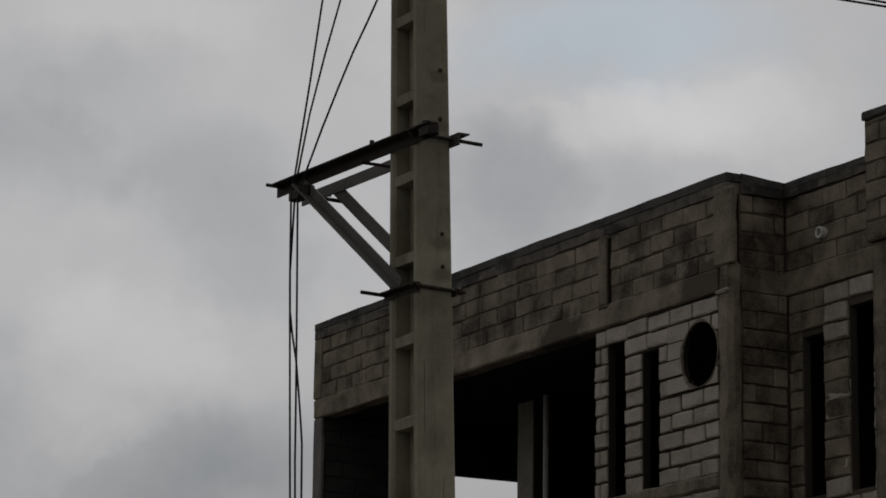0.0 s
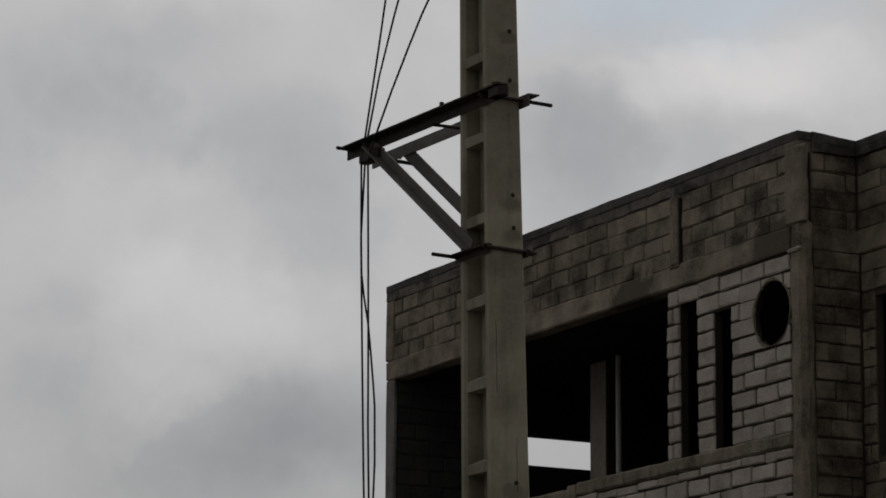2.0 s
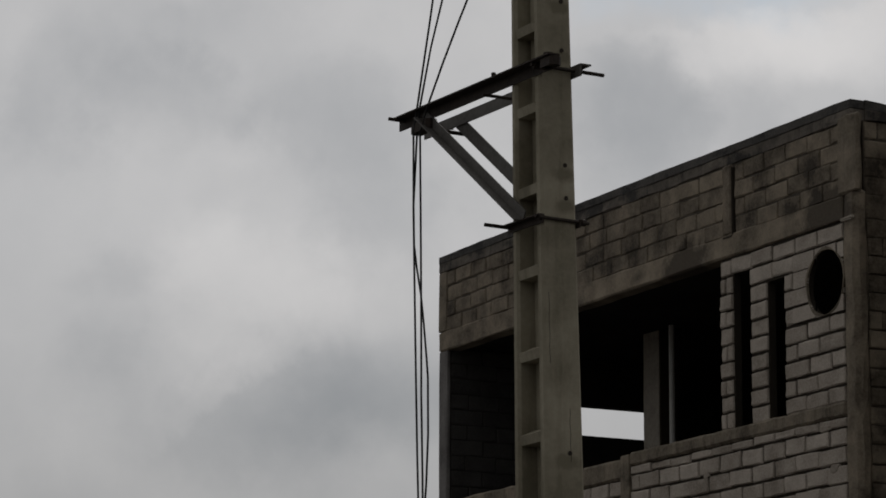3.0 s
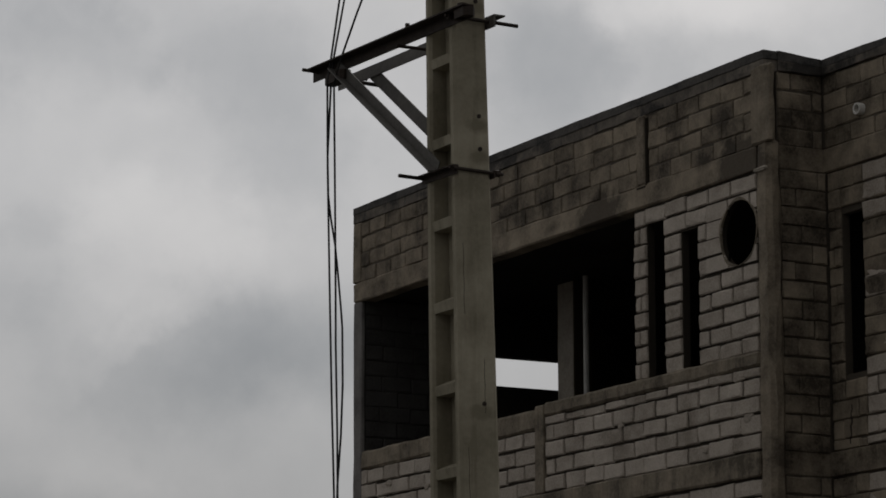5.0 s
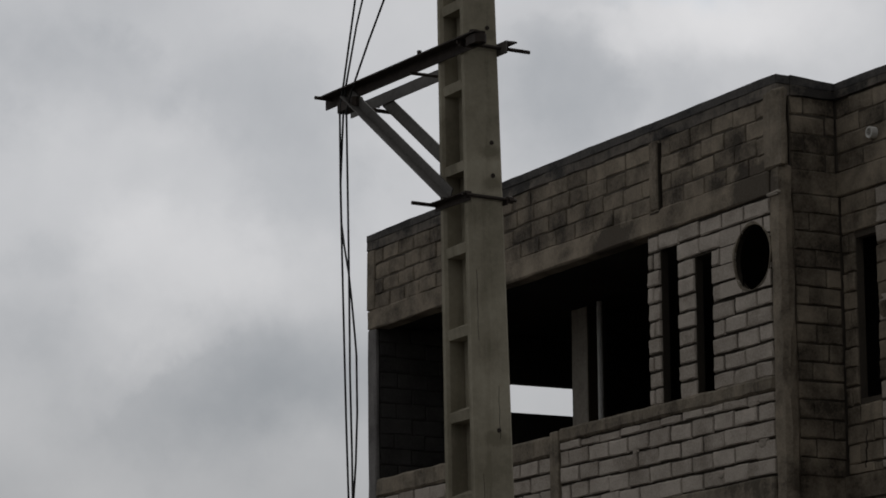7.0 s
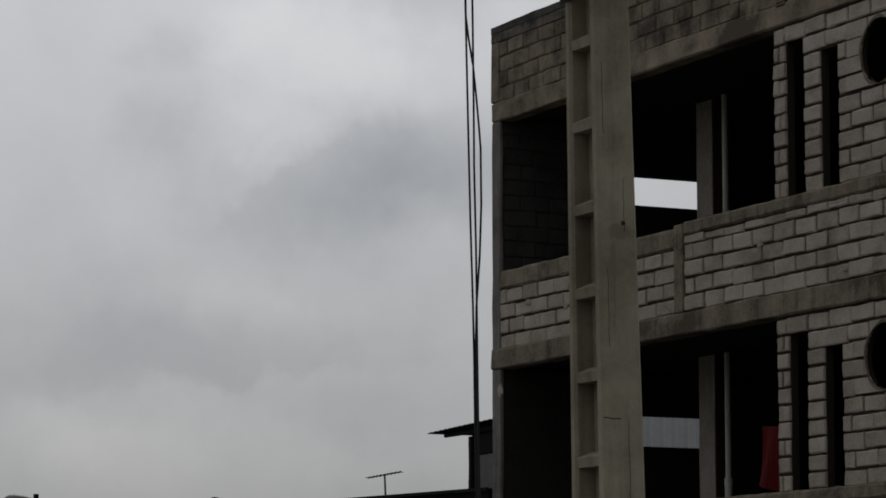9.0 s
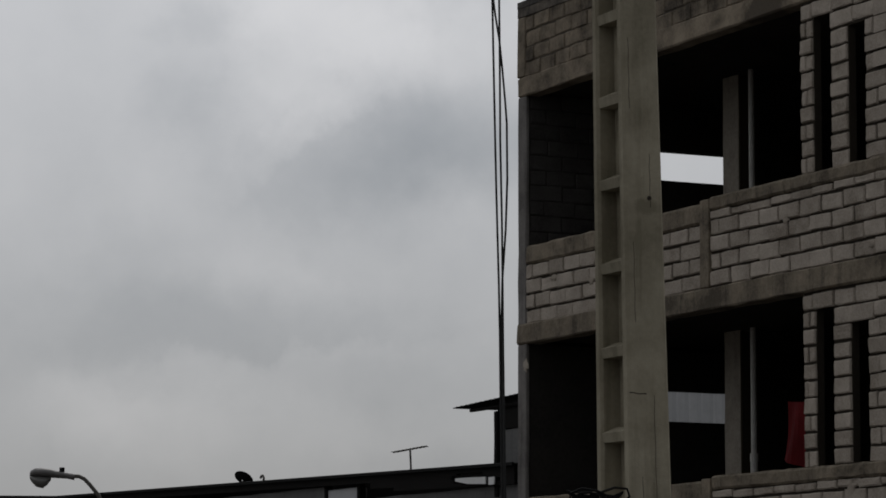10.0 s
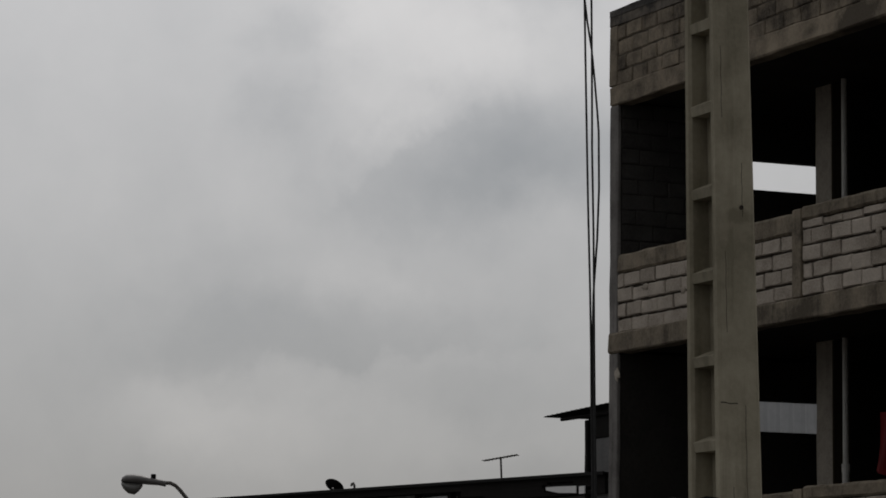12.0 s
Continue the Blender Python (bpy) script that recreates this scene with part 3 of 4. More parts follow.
for k in (0, 1, 2):          # top storey, the one below, the ground storey
    dz = -STOREY * k
    top, bot = 9.69 + dz, max(6.44 + dz, 0.0)
    # beams over the openings
    part("beam", cast(XL, -28.312, YF - (0.008 if k == 0 else 0.022), YF + 0.22, top, top + 0.26, 0.007, 3 + k, 0.018, 0.16), M_SMEAR if k == 0 else M_CONCRETE, building, "stained cast concrete beam")
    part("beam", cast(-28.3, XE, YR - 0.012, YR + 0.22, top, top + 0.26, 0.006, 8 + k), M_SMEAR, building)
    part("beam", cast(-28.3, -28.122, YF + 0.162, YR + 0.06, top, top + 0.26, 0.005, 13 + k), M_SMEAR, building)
    # columns
    part("column", cast(XL, -37.61, YF, YF + 0.055, bot, top - 0.002, 0.0045, 20 + 3 * k, 0.012, 0.3), M_GREYCOL, building)
    part("column", cast(-35.25, -34.85, YF, YF + 0.22, bot, top - 0.002, 0.0045, 21 + 3 * k, 0.018, 0.3), M_CONCRETE, building)
    part("column", cast(-35.59, -35.20, YF + 1.78, YF + 2.04, bot, top + 0.045, 0.004, 35 + k), M_PLASTER, building, "inner concrete column")
    # added sheet: the column's right side gets its shade as colour
    part("shuttering_board", cast(-35.197, -35.172, YF + 1.785, YF + 2.04, bot + 0.25, top + 0.04, 0.002, 36 + k, 0.004), M_SHADE_SIDE, building, "dark brown sheet standing for the inner column's shaded side")
    px, py = -34.87, YF + 1.78
    if k == 1:
        collar = bmesh.new()
        tube(collar, [(px, py, bot + 1.64), (px, py, bot + 1.74)], 0.052, 12)
        part("pipe_collar", collar, M_PVC, building)
    pipe = bmesh.new()
    tube(pipe, [(px, py, bot + 0.2), (px, py, bot + 1.70)], 0.046, 12)
    tube(pipe, [(px, py, bot + 1.66), (px - 0.005, py, top + 0.05)], 0.036, 12)
    part("drain_pipe", pipe, M_PVC, building, "pale grey plastic pipe")
    # sill bands
    sill = bot + 1.30
    part("sill_band", cast(-32.83, -28.315, YF - 0.012, YF + 0.2, sill - 0.14, sill + 0.02, 0.007, 40 + k, 0.025, 0.13), M_CONCRETE, building)
    part("sill_band", cast(-34.85, -33.035, YF - 0.008, YF + 0.2, sill - 0.275, sill - 0.03, 0.007, 43 + k, 0.025, 0.13), M_CONCRETE, building)
    part("sill_band", cast(-37.61, -35.25, YF - 0.008, YF + 0.2, sill - 0.27, sill - 0.035, 0.007, 46 + k, 0.025, 0.13), M_CONCRETE, building)
    part("stiffener", cast(-33.035, -32.83, YF - 0.022, YF + 0.2, bot + 0.262, sill - 0.005, 0.006, 49 + k), M_CONCRETE, building)
    if k == 2:
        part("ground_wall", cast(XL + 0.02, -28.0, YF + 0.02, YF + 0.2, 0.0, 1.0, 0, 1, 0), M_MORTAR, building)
    # block panels under the sills
    for u0, u1, v0, v1, rise in ((-37.61, -35.25, bot + 0.232, sill - 0.27, 0.199), (-34.85, -33.035, bot + 0.252, sill - 0.275, 0.192), (-32.83, -28.31, bot + 0.262, sill - 0.14, 0.197)):
        p = part("wall_panel", panel_mesh(F0 @ Matrix.Translation((0, 0, -0.030)), u0, u1, v0, v1, [], 0.15), M_MORTAR, building, "mortared concrete block panel")
        lay(p, F0, u0, u1, v0, v1, [], M_BLOCK, 100 + k * 10 + int(u1), proud=0.0, down=False, course=rise)
        dabs = random.Random(300 + 10 * k + int(u1))
        for n in range(int((u1 - u0) * 1.1)):
            smear_patch(p, F0, dabs.uniform(u0 + 0.15, u1 - 0.15), dabs.uniform(v0 + 0.1, v1 - 0.06), dabs.uniform(0.08, 0.26), dabs.uniform(0.05, 0.17), 400 + 40 * k + n + int(u1), M_DAB)
    # panel with two slits and a round opening
    holes = [(-30.545, -30.18, sill - 0.05, top - 0.205), (-29.83, -29.48, sill - 0.05, top - 0.41)]
    disc = (-28.665, top - 0.61, 0.352)
    p = part("wall_panel", panel_mesh(F0 @ Matrix.Translation((0, 0, -0.030)), -30.81, -28.31, sill + 0.002, top - 0.002, holes, 0.09, (disc[0], disc[1], 0.41)), M_MORTAR, building, "block panel with two slits and a round opening")
    lay(p, F0, -30.81, -28.31, sill + 0.002, top - 0.020, holes, M_BLOCK, 140 + k, disc=disc, proud=-0.004, course=0.1929, down=False)
    rim = ring_band(disc[0], disc[1], lambda t: 0.350 + 0.003 * math.sin(7 * t), lambda t: 0.372 + 0.012 * math.sin(5 * t), YF - 0.004, YF + 0.022)
    # dark ring added behind the rim, so the hole's inside reads as shade
    shade_ring = ring_band(disc[0], disc[1], lambda t: 0.357, lambda t: 0.412, YF + 0.0235, YF + 0.085)
    part("opening_sleeve", shade_ring, M_MORTAR, building)
    part("opening_rim", rim, M_CONCRETE, building, "rough mortar rim of a round opening")
    # return wall and set-back wall
    SR = wall_frame(SIDE, -28.09)
    p = part("wall_panel", panel_mesh(SR @ Matrix.Translation((0, 0, -0.024)), YF + 0.162, YR + 0.06, bot + 0.26, top - 0.002, [], 0.15), M_SMEAR_MORTAR, building)
    # smeared block; its dark mottling also stands for shade on this side
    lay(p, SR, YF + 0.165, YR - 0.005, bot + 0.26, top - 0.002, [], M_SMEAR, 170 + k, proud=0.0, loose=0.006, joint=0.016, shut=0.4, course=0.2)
    holes = [(-27.855, -27.462, 7.49 + dz, 9.205 + dz), (-27.02, -26.595, 7.47 + dz, 9.40 + dz)]
    if k < 2:
        p = part("wall_panel", panel_mesh(FR @ Matrix.Translation((0, 0, -0.030)), -28.085, XE, bot + 0.262, top - 0.002, holes, 0.09), M_SMEAR_MORTAR, building, "set-back block wall with tall slits")
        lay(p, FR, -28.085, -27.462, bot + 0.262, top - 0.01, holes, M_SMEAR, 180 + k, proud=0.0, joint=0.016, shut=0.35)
        lay(p, FR, -27.462, -24.5, bot + 0.262, top - 0.01, holes, M_BLOCK, 185 + k, proud=0.0)
    else:
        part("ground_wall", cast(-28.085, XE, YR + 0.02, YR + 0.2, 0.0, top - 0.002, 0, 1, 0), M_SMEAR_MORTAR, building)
    # slab, side wall with a long opening, unseen back wall and added inner partition
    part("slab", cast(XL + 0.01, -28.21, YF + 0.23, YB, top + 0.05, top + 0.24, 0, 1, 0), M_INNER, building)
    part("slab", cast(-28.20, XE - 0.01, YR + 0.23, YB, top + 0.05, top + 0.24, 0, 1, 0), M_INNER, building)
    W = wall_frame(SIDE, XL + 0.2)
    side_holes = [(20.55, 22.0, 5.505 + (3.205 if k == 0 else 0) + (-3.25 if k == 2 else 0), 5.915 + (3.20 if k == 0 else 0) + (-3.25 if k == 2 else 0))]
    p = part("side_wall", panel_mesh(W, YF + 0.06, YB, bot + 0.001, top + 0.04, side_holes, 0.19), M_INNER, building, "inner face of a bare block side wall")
    # blocks in the shade-dark colour, top storey only
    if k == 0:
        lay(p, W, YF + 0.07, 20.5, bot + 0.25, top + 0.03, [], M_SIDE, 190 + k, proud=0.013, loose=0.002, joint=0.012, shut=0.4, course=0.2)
    # back wall and partitions are unseen, added so no sky shows through the rooms
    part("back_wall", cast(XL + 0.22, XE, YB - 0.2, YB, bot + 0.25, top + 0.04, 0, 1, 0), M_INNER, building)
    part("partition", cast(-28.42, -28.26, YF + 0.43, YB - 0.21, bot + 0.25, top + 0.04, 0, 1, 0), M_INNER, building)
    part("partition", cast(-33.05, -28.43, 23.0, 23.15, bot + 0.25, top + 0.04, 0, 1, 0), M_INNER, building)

part("column", cast(-28.31, -28.05, YF - 0.016, YF + 0.16, 0.0, 9.99, 0.013, 22, 0.05, 0.15), M_SMEAR, building, "rough cast corner column")

smear_patch(building, F0, -37.62, 6.16, 0.13, 0.17, 77, M_PLASTER)

# parapet
groove = [(-30.70, -30.468, 9.86, 10.72)]
p = part("wall_panel", panel_mesh(F0 @ Matrix.Translation((0, 0, -0.014)), XL, -28.13, 9.95, 10.744, [(-30.71, -30.46, 9.96, 10.70)], 0.10), M_SMEAR_MORTAR, building, "parapet of mortar-smeared blocks")
lay(p, F0, XL + 0.22, -28.33, 9.936, 10.745, groove, M_SMEAR, 201, proud=0.0, joint=0.015, loose=0.006, down=False, seal=0.72, shut=0.55, waver=0.010, course=0.2)
part("groove_back", cast(-30.8, -30.4, YF + 0.075, YF + 0.11, 9.96, 10.74, 0, 1, 0), M_SMEAR_MORTAR, building)
part("stiffener", cast(-30.705, -30.505, YF - 0.022, YF + 0.07, 9.93, 10.75, 0.006, 69, 0.03, 0.12), M_SMEAR, building, "narrow cast stiffener with its shaded sides as dark strips")
# dark strips give the stiffener shade on its right face and underside
part("open_joint", cast(-30.504, -30.486, YF - 0.020, YF + 0.07, 9.925, 10.70, 0.003, 70, 0.003, 0.12), M_MORTAR, building)
part("open_joint", cast(-30.69, -30.505, YF - 0.018, YF + 0.05, 9.905, 9.927, 0.003, 71, 0.003, 0.12), M_MORTAR, building)
part("corner_post", cast(XL, XL + 0.22, YF - 0.012, YF + 0.16, 9.952, 10.74, 0.005, 61), M_CONCRETE, building)
part("corner_post", cast(-28.36, -27.99, YF - 0.022, YF + 0.05, 9.955, 10.80, 0.012, 62, 0.02, 0.14), M_CONCRETE, building, "grey rendered parapet corner")
part("ring_beam", cast(XL - 0.002, -28.118, YF - 0.002, YF + 0.165, 10.742, 10.862, 0.009, 83, 0.004, 0.13), M_RING, building)
part("cap", cast(XL - 0.006, -28.115, YF - 0.008, YF + 0.17, 10.862, 10.965, 0.006, 63, 0.008, 0.13), M_CAP, building, "mould-blackened parapet cap")
SP = wall_frame(SIDE, -28.13)
p = part("wall_panel", panel_mesh(SP @ Matrix.Translation((0, 0, -0.012)), YF + 0.161, YR, 9.95, 10.753, [], 0.15), M_SMEAR_MORTAR, building)
lay(p, SP, YF + 0.17, YR - 0.005, 9.952, 10.754, [], M_SMEAR, 202, proud=0.0, course=0.2, joint=0.015, loose=0.004, down=False, seal=0.7, shut=0.5)
for name, mat, x1, la, ha, lb, hb in (("ring_beam", M_RING, -28.108, 10.755, 10.862, 10.755, 10.84), ("cap", M_CAP, -28.105, 10.862, 10.965, 10.84, 10.922)):
    bm = bmesh.new()
    y0, y1 = YF + 0.172, YR + 0.15
    hexa(bm, [(-28.27, y0, la), (x1, y0, la), (x1, y1, lb), (-28.27, y1, lb)], [(-28.27, y0, ha), (x1, y0, ha), (x1, y1, hb), (-28.27, y1, hb)])
    part(name, worn(bm, 0.006, 84, 0.13), mat, building)
p = part("wall_panel", panel_mesh(FR @ Matrix.Translation((0, 0, -0.012)), -28.28, -26.53, 9.95, 10.753, [], 0.15), M_SMEAR_MORTAR, building)
lay(p, FR, -28.11, -26.55, 9.952, 10.754, [], M_SMEAR, 203, proud=0.0, course=0.2, joint=0.015, loose=0.004, down=False, seal=0.7, shut=0.5)
part("ring_beam", cast(-28.10, -26.54, YR - 0.024, YR + 0.17, 10.755, 10.84, 0.006, 85, 0.004), M_RING, building)
part("cap", cast(-28.10, -26.54, YR - 0.03, YR + 0.17, 10.84, 10.92, 0.006, 65, 0.006), M_CAP, building)
# taller stair head at the end of the set-back wall
p = part("wall_panel", panel_mesh(wall_frame(FRONT, YR - 0.10), -26.53, XE, 9.96, 11.25, [], 0.3), M_SMEAR_MORTAR, building, "taller block wall over the stairs")
lay(p, wall_frame(FRONT, YR - 0.10), -26.53, -24.5, 9.965, 11.25, [], M_SMEAR, 204, proud=0.012, joint=0.014, down=False, shut=0.4)
part("cap", cast(-26.55, XE, YR - 0.13, YR + 0.22, 11.25, 11.34, 0.008, 66), M_CAP, building)
part("column", cast(-26.50, -26.2, YR - 0.06, YR - 0.03, 6.7, 9.955, 0.004, 67), M_CONCRETE, building)
# short waste pipe through the set-back parapet
bm = ring_band(-27.42, 10.25, lambda t: 0.045, lambda t: 0.062, YR - 0.07, YR + 0.05, 24)
part("waste_pipe", bm, M_PVC, building, "short pale waste pipe end")

part("mortar_lip", cast(-28.30, -28.08, YF - 0.045, YF + 0.02, 9.662, 9.692, 0.008, 90, 0.01, 0.1), M_PLASTER, building)
bm = bmesh.new()
tube(bm, [(-27.72 + 0.012 * math.sin(i * 2.1) - 0.004 * i, YR - 0.002, 7.16 - 0.045 * i) for i in range(10)], 0.010, 6)
part("crack", bm, M_RUST, building, "dark crack in the set-back wall")
# closing wall of the building towards the street's far end
part("end_wall", cast(XE - 0.2, XE, YR + 0.24, YB, 0, 11.0, 0, 1, 0), M_INNER, building)

# red cloth hung inside the lower opening
bm = bmesh.new()
grid = []
for i in range(9):
    s = i / 8
    row = []
    for j in range(13):
        t = j / 12
        x = -31.665 + 0.50 * s - 0.15 * t * t * (1 - s)
        y = 19.20 + 0.03 * math.sin(9 * s + 2 * t) * (0.4 + t)
        z = 5.305 - (0.65 + 0.12 * s) * t - 0.04 * s
        row.append(bm.verts.new((x, y, z)))
    grid.append(row)
for i in range(8):
    for j in range(12):
        bm.faces.new((grid[i][j], grid[i + 1][j], grid[i + 1][j + 1], grid[i][j + 1]))
bmesh.ops.solidify(bm, geom=bm.faces[:], thickness=0.006)
solo("red_cloth", bm, M_RED, "faded red cloth hung inside an open bay", "cloth")

# ================= concrete utility pole =================
pole = thing("utility_pole", (-16.0, 8.77, 0), "tall precast concrete utility pole with ladder-like recesses", "utility pole")


def pole_rect(z):
    """Half-sizes and centre of the tapering shaft at a height."""
    return 0.4500 - 0.01419 * z, 0.3054 - 0.01288 * z, -15.981, 8.7615 - 0.0206 * z


def pole_ring(z, u0, u1, v0, v1, c=0.016):
    """A chamfered ring at height z; u and v run 0..1 over the shaft's width and depth."""
    w, d, cx, cy = pole_rect(z)
    x0, x1, y0, y1 = cx - w / 2 + u0 * w, cx - w / 2 + u1 * w, cy - d / 2 + v0 * d, cy - d / 2 + v1 * d
    return [(x, y, z) for x, y in ((x0 + c, y0), (x1 - c, y0), (x1, y0 + c), (x1, y1 - c), (x1 - c, y1), (x0 + c, y1), (x0, y1 - c), (x0, y0 + c))]


TOP = 11.4
levels = [TOP * i / 24 for i in range(25)]


def loft(rings):
    bm = bmesh.new()
    made = [[bm.verts.new(p) for p in r] for r in rings]
    for a, b in zip(made, made[1:]):
        for k in range(len(a)):
            bm.faces.new((a[k], a[(k + 1) % len(a)], b[(k + 1) % len(b)], b[k]))
    bm.faces.new(made[0][::-1])
    bm.faces.new(made[-1])
    return bm


for name, u0, u1, v0, v1 in (("flange", 0.0, 0.18, 0, 1), ("flange", 0.80, 1.0, 0, 1), ("web", 0.175, 0.805, 0.44, 0.56)):
    part(name, loft([pole_ring(z, u0, u1, v0, v1) for z in levels]), M_POLE, pole)
z = 4.128 - 0.4717 * 8
while z < TOP - 0.2:
    bm = bmesh.new()
    hexa(bm, pole_ring(z - 0.004, 0.17, 0.81, 0.05, 0.95, 0.002), pole_ring(z + 0.050, 0.17, 0.81, 0.012, 0.988, 0.002))
    hexa(bm, pole_ring(z + 0.050, 0.17, 0.81, 0.012, 0.988, 0.002), pole_ring(z + 0.088, 0.17, 0.81, 0.36, 0.64, 0.002))
    part("rung", bm, M_POLE, pole)
    z += 0.4717
bm = bmesh.new()
hexa(bm, pole_ring(TOP, 0, 1, 0, 1), pole_ring(TOP + 0.12, 0.03, 0.97, 0.03, 0.97))
part("pole_top", bm, M_POLE, pole)
# bolt holes and rust-edged cracks on the smooth face
for yy, zz in ((8.647, 7.60), (8.650, 7.31), (8.668, 6.64), (8.674, 6.45), (8.69, 5.0)):
    w, d, cx, cy = pole_rect(zz)
    bm = bmesh.new()
    tube(bm, [(cx + w / 2 - 0.02, yy, zz), (cx + w / 2 + 0.004, yy, zz)], 0.013, 10)
    part("bolt_hole_plug", bm, M_RUST, pole)
w, d, cx, cy = pole_rect(3.91)
bm = bmesh.new()
tube(bm, [(cx + w / 2 - 0.001, 8.560 + 0.013 * i, 3.912 + 0.002 * math.sin(i * 1.1) - 0.0006 * i) for i in range(9)], 0.0034, 6)
part("crack", bm, M_RUST, pole, "rusty crack across the smooth face")
for v, z0, z1 in ((0.62, 3.3, 3.9), (0.20, 4.3, 4.75), (0.66, 4.95, 5.25), (0.16, 5.5, 5.9), (0.30, 3.1, 3.45)):
    bm = bmesh.new()
    pts = []
    for i in range(13):
        zz = z0 + (z1 - z0) * i / 12
        w, d, cx, cy = pole_rect(zz)
        pts.append((cx + w / 2 - 0.0005, cy - d / 2 + d * v + 0.002 * math.sin(i * 1.3 + v * 9), zz))
    tube(bm, pts, 0.0017, 6)
    part("crack", bm, M_RUST, pole)

AZ = 7.27                       # top of the bracket arms
w, d, cx, cy = pole_rect(7.2)
yf, yb = cy - d / 2 - 0.004, cy + d / 2 + 0.004
bracket = [("front_arm", (-17.60, yf, AZ), (-15.56, yf, AZ - 0.055), (0, -1, 0), (0, 0, -1)), ("back_arm", (-17.72, yb, AZ), (-15.72, yb, AZ - 0.045), (0, 1, 0), (0, 0, -1))]
for name, a, b, o, dn in bracket:
    bm = bmesh.new()
    angle_bar(bm, a, b, o, dn, 0.072, 0.009)
    part(name, bm, M_RUST if name == "front_arm" else M_STEEL, pole, "dark steel angle arm")
for name, a, b, o in (("front_brace", (-17.27, yf - 0.01, 7.205), (-15.97, yf - 0.01, 6.33), (0, -1, 0)), ("back_brace", (-17.30, yb + 0.01, 7.185), (-16.05, yb + 0.01, 6.34), (0, 1, 0))):
    bm = bmesh.new()
    way = Vector(b) - Vector(a)
    angle_bar(bm, a, b, o, way.cross(Vector((0, 1, 0))), 0.064 if name == "front_brace" else 0.085, 0.008)
    part(name, bm, M_STEEL, pole, "galvanised diagonal brace")


def rod(points, r, name="threaded_rod", nuts=()):
    bm = bmesh.new()
    tube(bm, points, r, 8)
    for p, q in nuts:
        tube(bm, [p, q], r * 2.2, 6)
    part(name, bm, M_RUST, pole)


xn_, xf_ = cx + w / 2, cx - w / 2
rod([(xn_ + 0.02, yf - 0.06, 7.20), (xn_ + 0.02, yb + 0.19, 7.19)], 0.011, nuts=[((xn_ + 0.02, yf - 0.045, 7.2), (xn_ + 0.02, yf - 0.015, 7.2)), ((xn_ + 0.02, yb + 0.012, 7.2), (xn_ + 0.02, yb + 0.04, 7.2))])
rod([(xf_ - 0.25, yf - 0.05, 7.16), (xf_ - 0.25, yb + 0.05, 7.16)], 0.010)
rod([(-17.52, yf - 0.12, 7.25), (-17.52, yb + 0.10, 7.24)], 0.011)
rod([(-17.30, yf - 0.04, 7.16), (-17.30, yb + 0.12, 7.15)], 0.012)
# upper saddle plate where the arm meets the shaft
bm = bmesh.new()
box(bm, -15.70, -15.55, yf - 0.06, yf + 0.012, 7.15, 7.20, 0.02)
tube(bm, [(-15.64, yf - 0.03, 7.15), (-15.64, yf - 0.03, 7.235)], 0.028, 10)
part("saddle_plate", bm, M_RUST, pole)
bm = bmesh.new()
tube(bm, [(-16.34, yf - 0.012, 7.25), (-16.34, yf - 0.012, 7.282)], 0.014, 8)
part("bolt", bm, M_RUST, pole)
# lower clamp
w2, d2, cx2, cy2 = pole_rect(6.32)
y0_, y1_ = cy2 - d2 / 2, cy2 + d2 / 2
rod([(cx2 + w2 / 2 + 0.012, y0_ - 0.05, 6.325), (cx2 + w2 / 2 + 0.012, y1_ + 0.07, 6.315)], 0.010, nuts=[((cx2 + w2 / 2 + 0.012, y0_ - 0.03, 6.325), (cx2 + w2 / 2 + 0.012, y0_, 6.325)), ((cx2 + w2 / 2 + 0.012, y1_ + 0.02, 6.316), (cx2 + w2 / 2 + 0.012, y1_ + 0.045, 6.316))])
rod([(cx2 - w2 / 2 - 0.012, y0_ - 0.17, 6.335), (cx2 - w2 / 2 - 0.012, y1_ + 0.05, 6.325)], 0.011)
bm = bmesh.new()
angle_bar(bm, (cx2 - w2 / 2 - 0.03, y0_ - 0.004, 6.345), (cx2 + w2 / 2 + 0.03, y0_ - 0.004, 6.335), (0, -1, 0), (0, 0, -1), 0.045, 0.007)
part("clamp_strap", bm, M_RUST, pole)
bm = bmesh.new()
angle_bar(bm, (cx2 - w2 / 2 - 0.03, y1_ + 0.004, 6.34), (cx2 + w2 / 2 + 0.03, y1_ + 0.004, 6.33), (0, 1, 0), (0, 0, -1), 0.045, 0.007)
part("clamp_strap", bm, M_RUST, pole)
# guide under the arm tip for the stay wires
bm = bmesh.new()
box(bm, -17.36, -17.12, yf - 0.055, yf + 0.02, 7.12, 7.18, 0.02)
part("wire_guide", bm, M_RUST, pole)

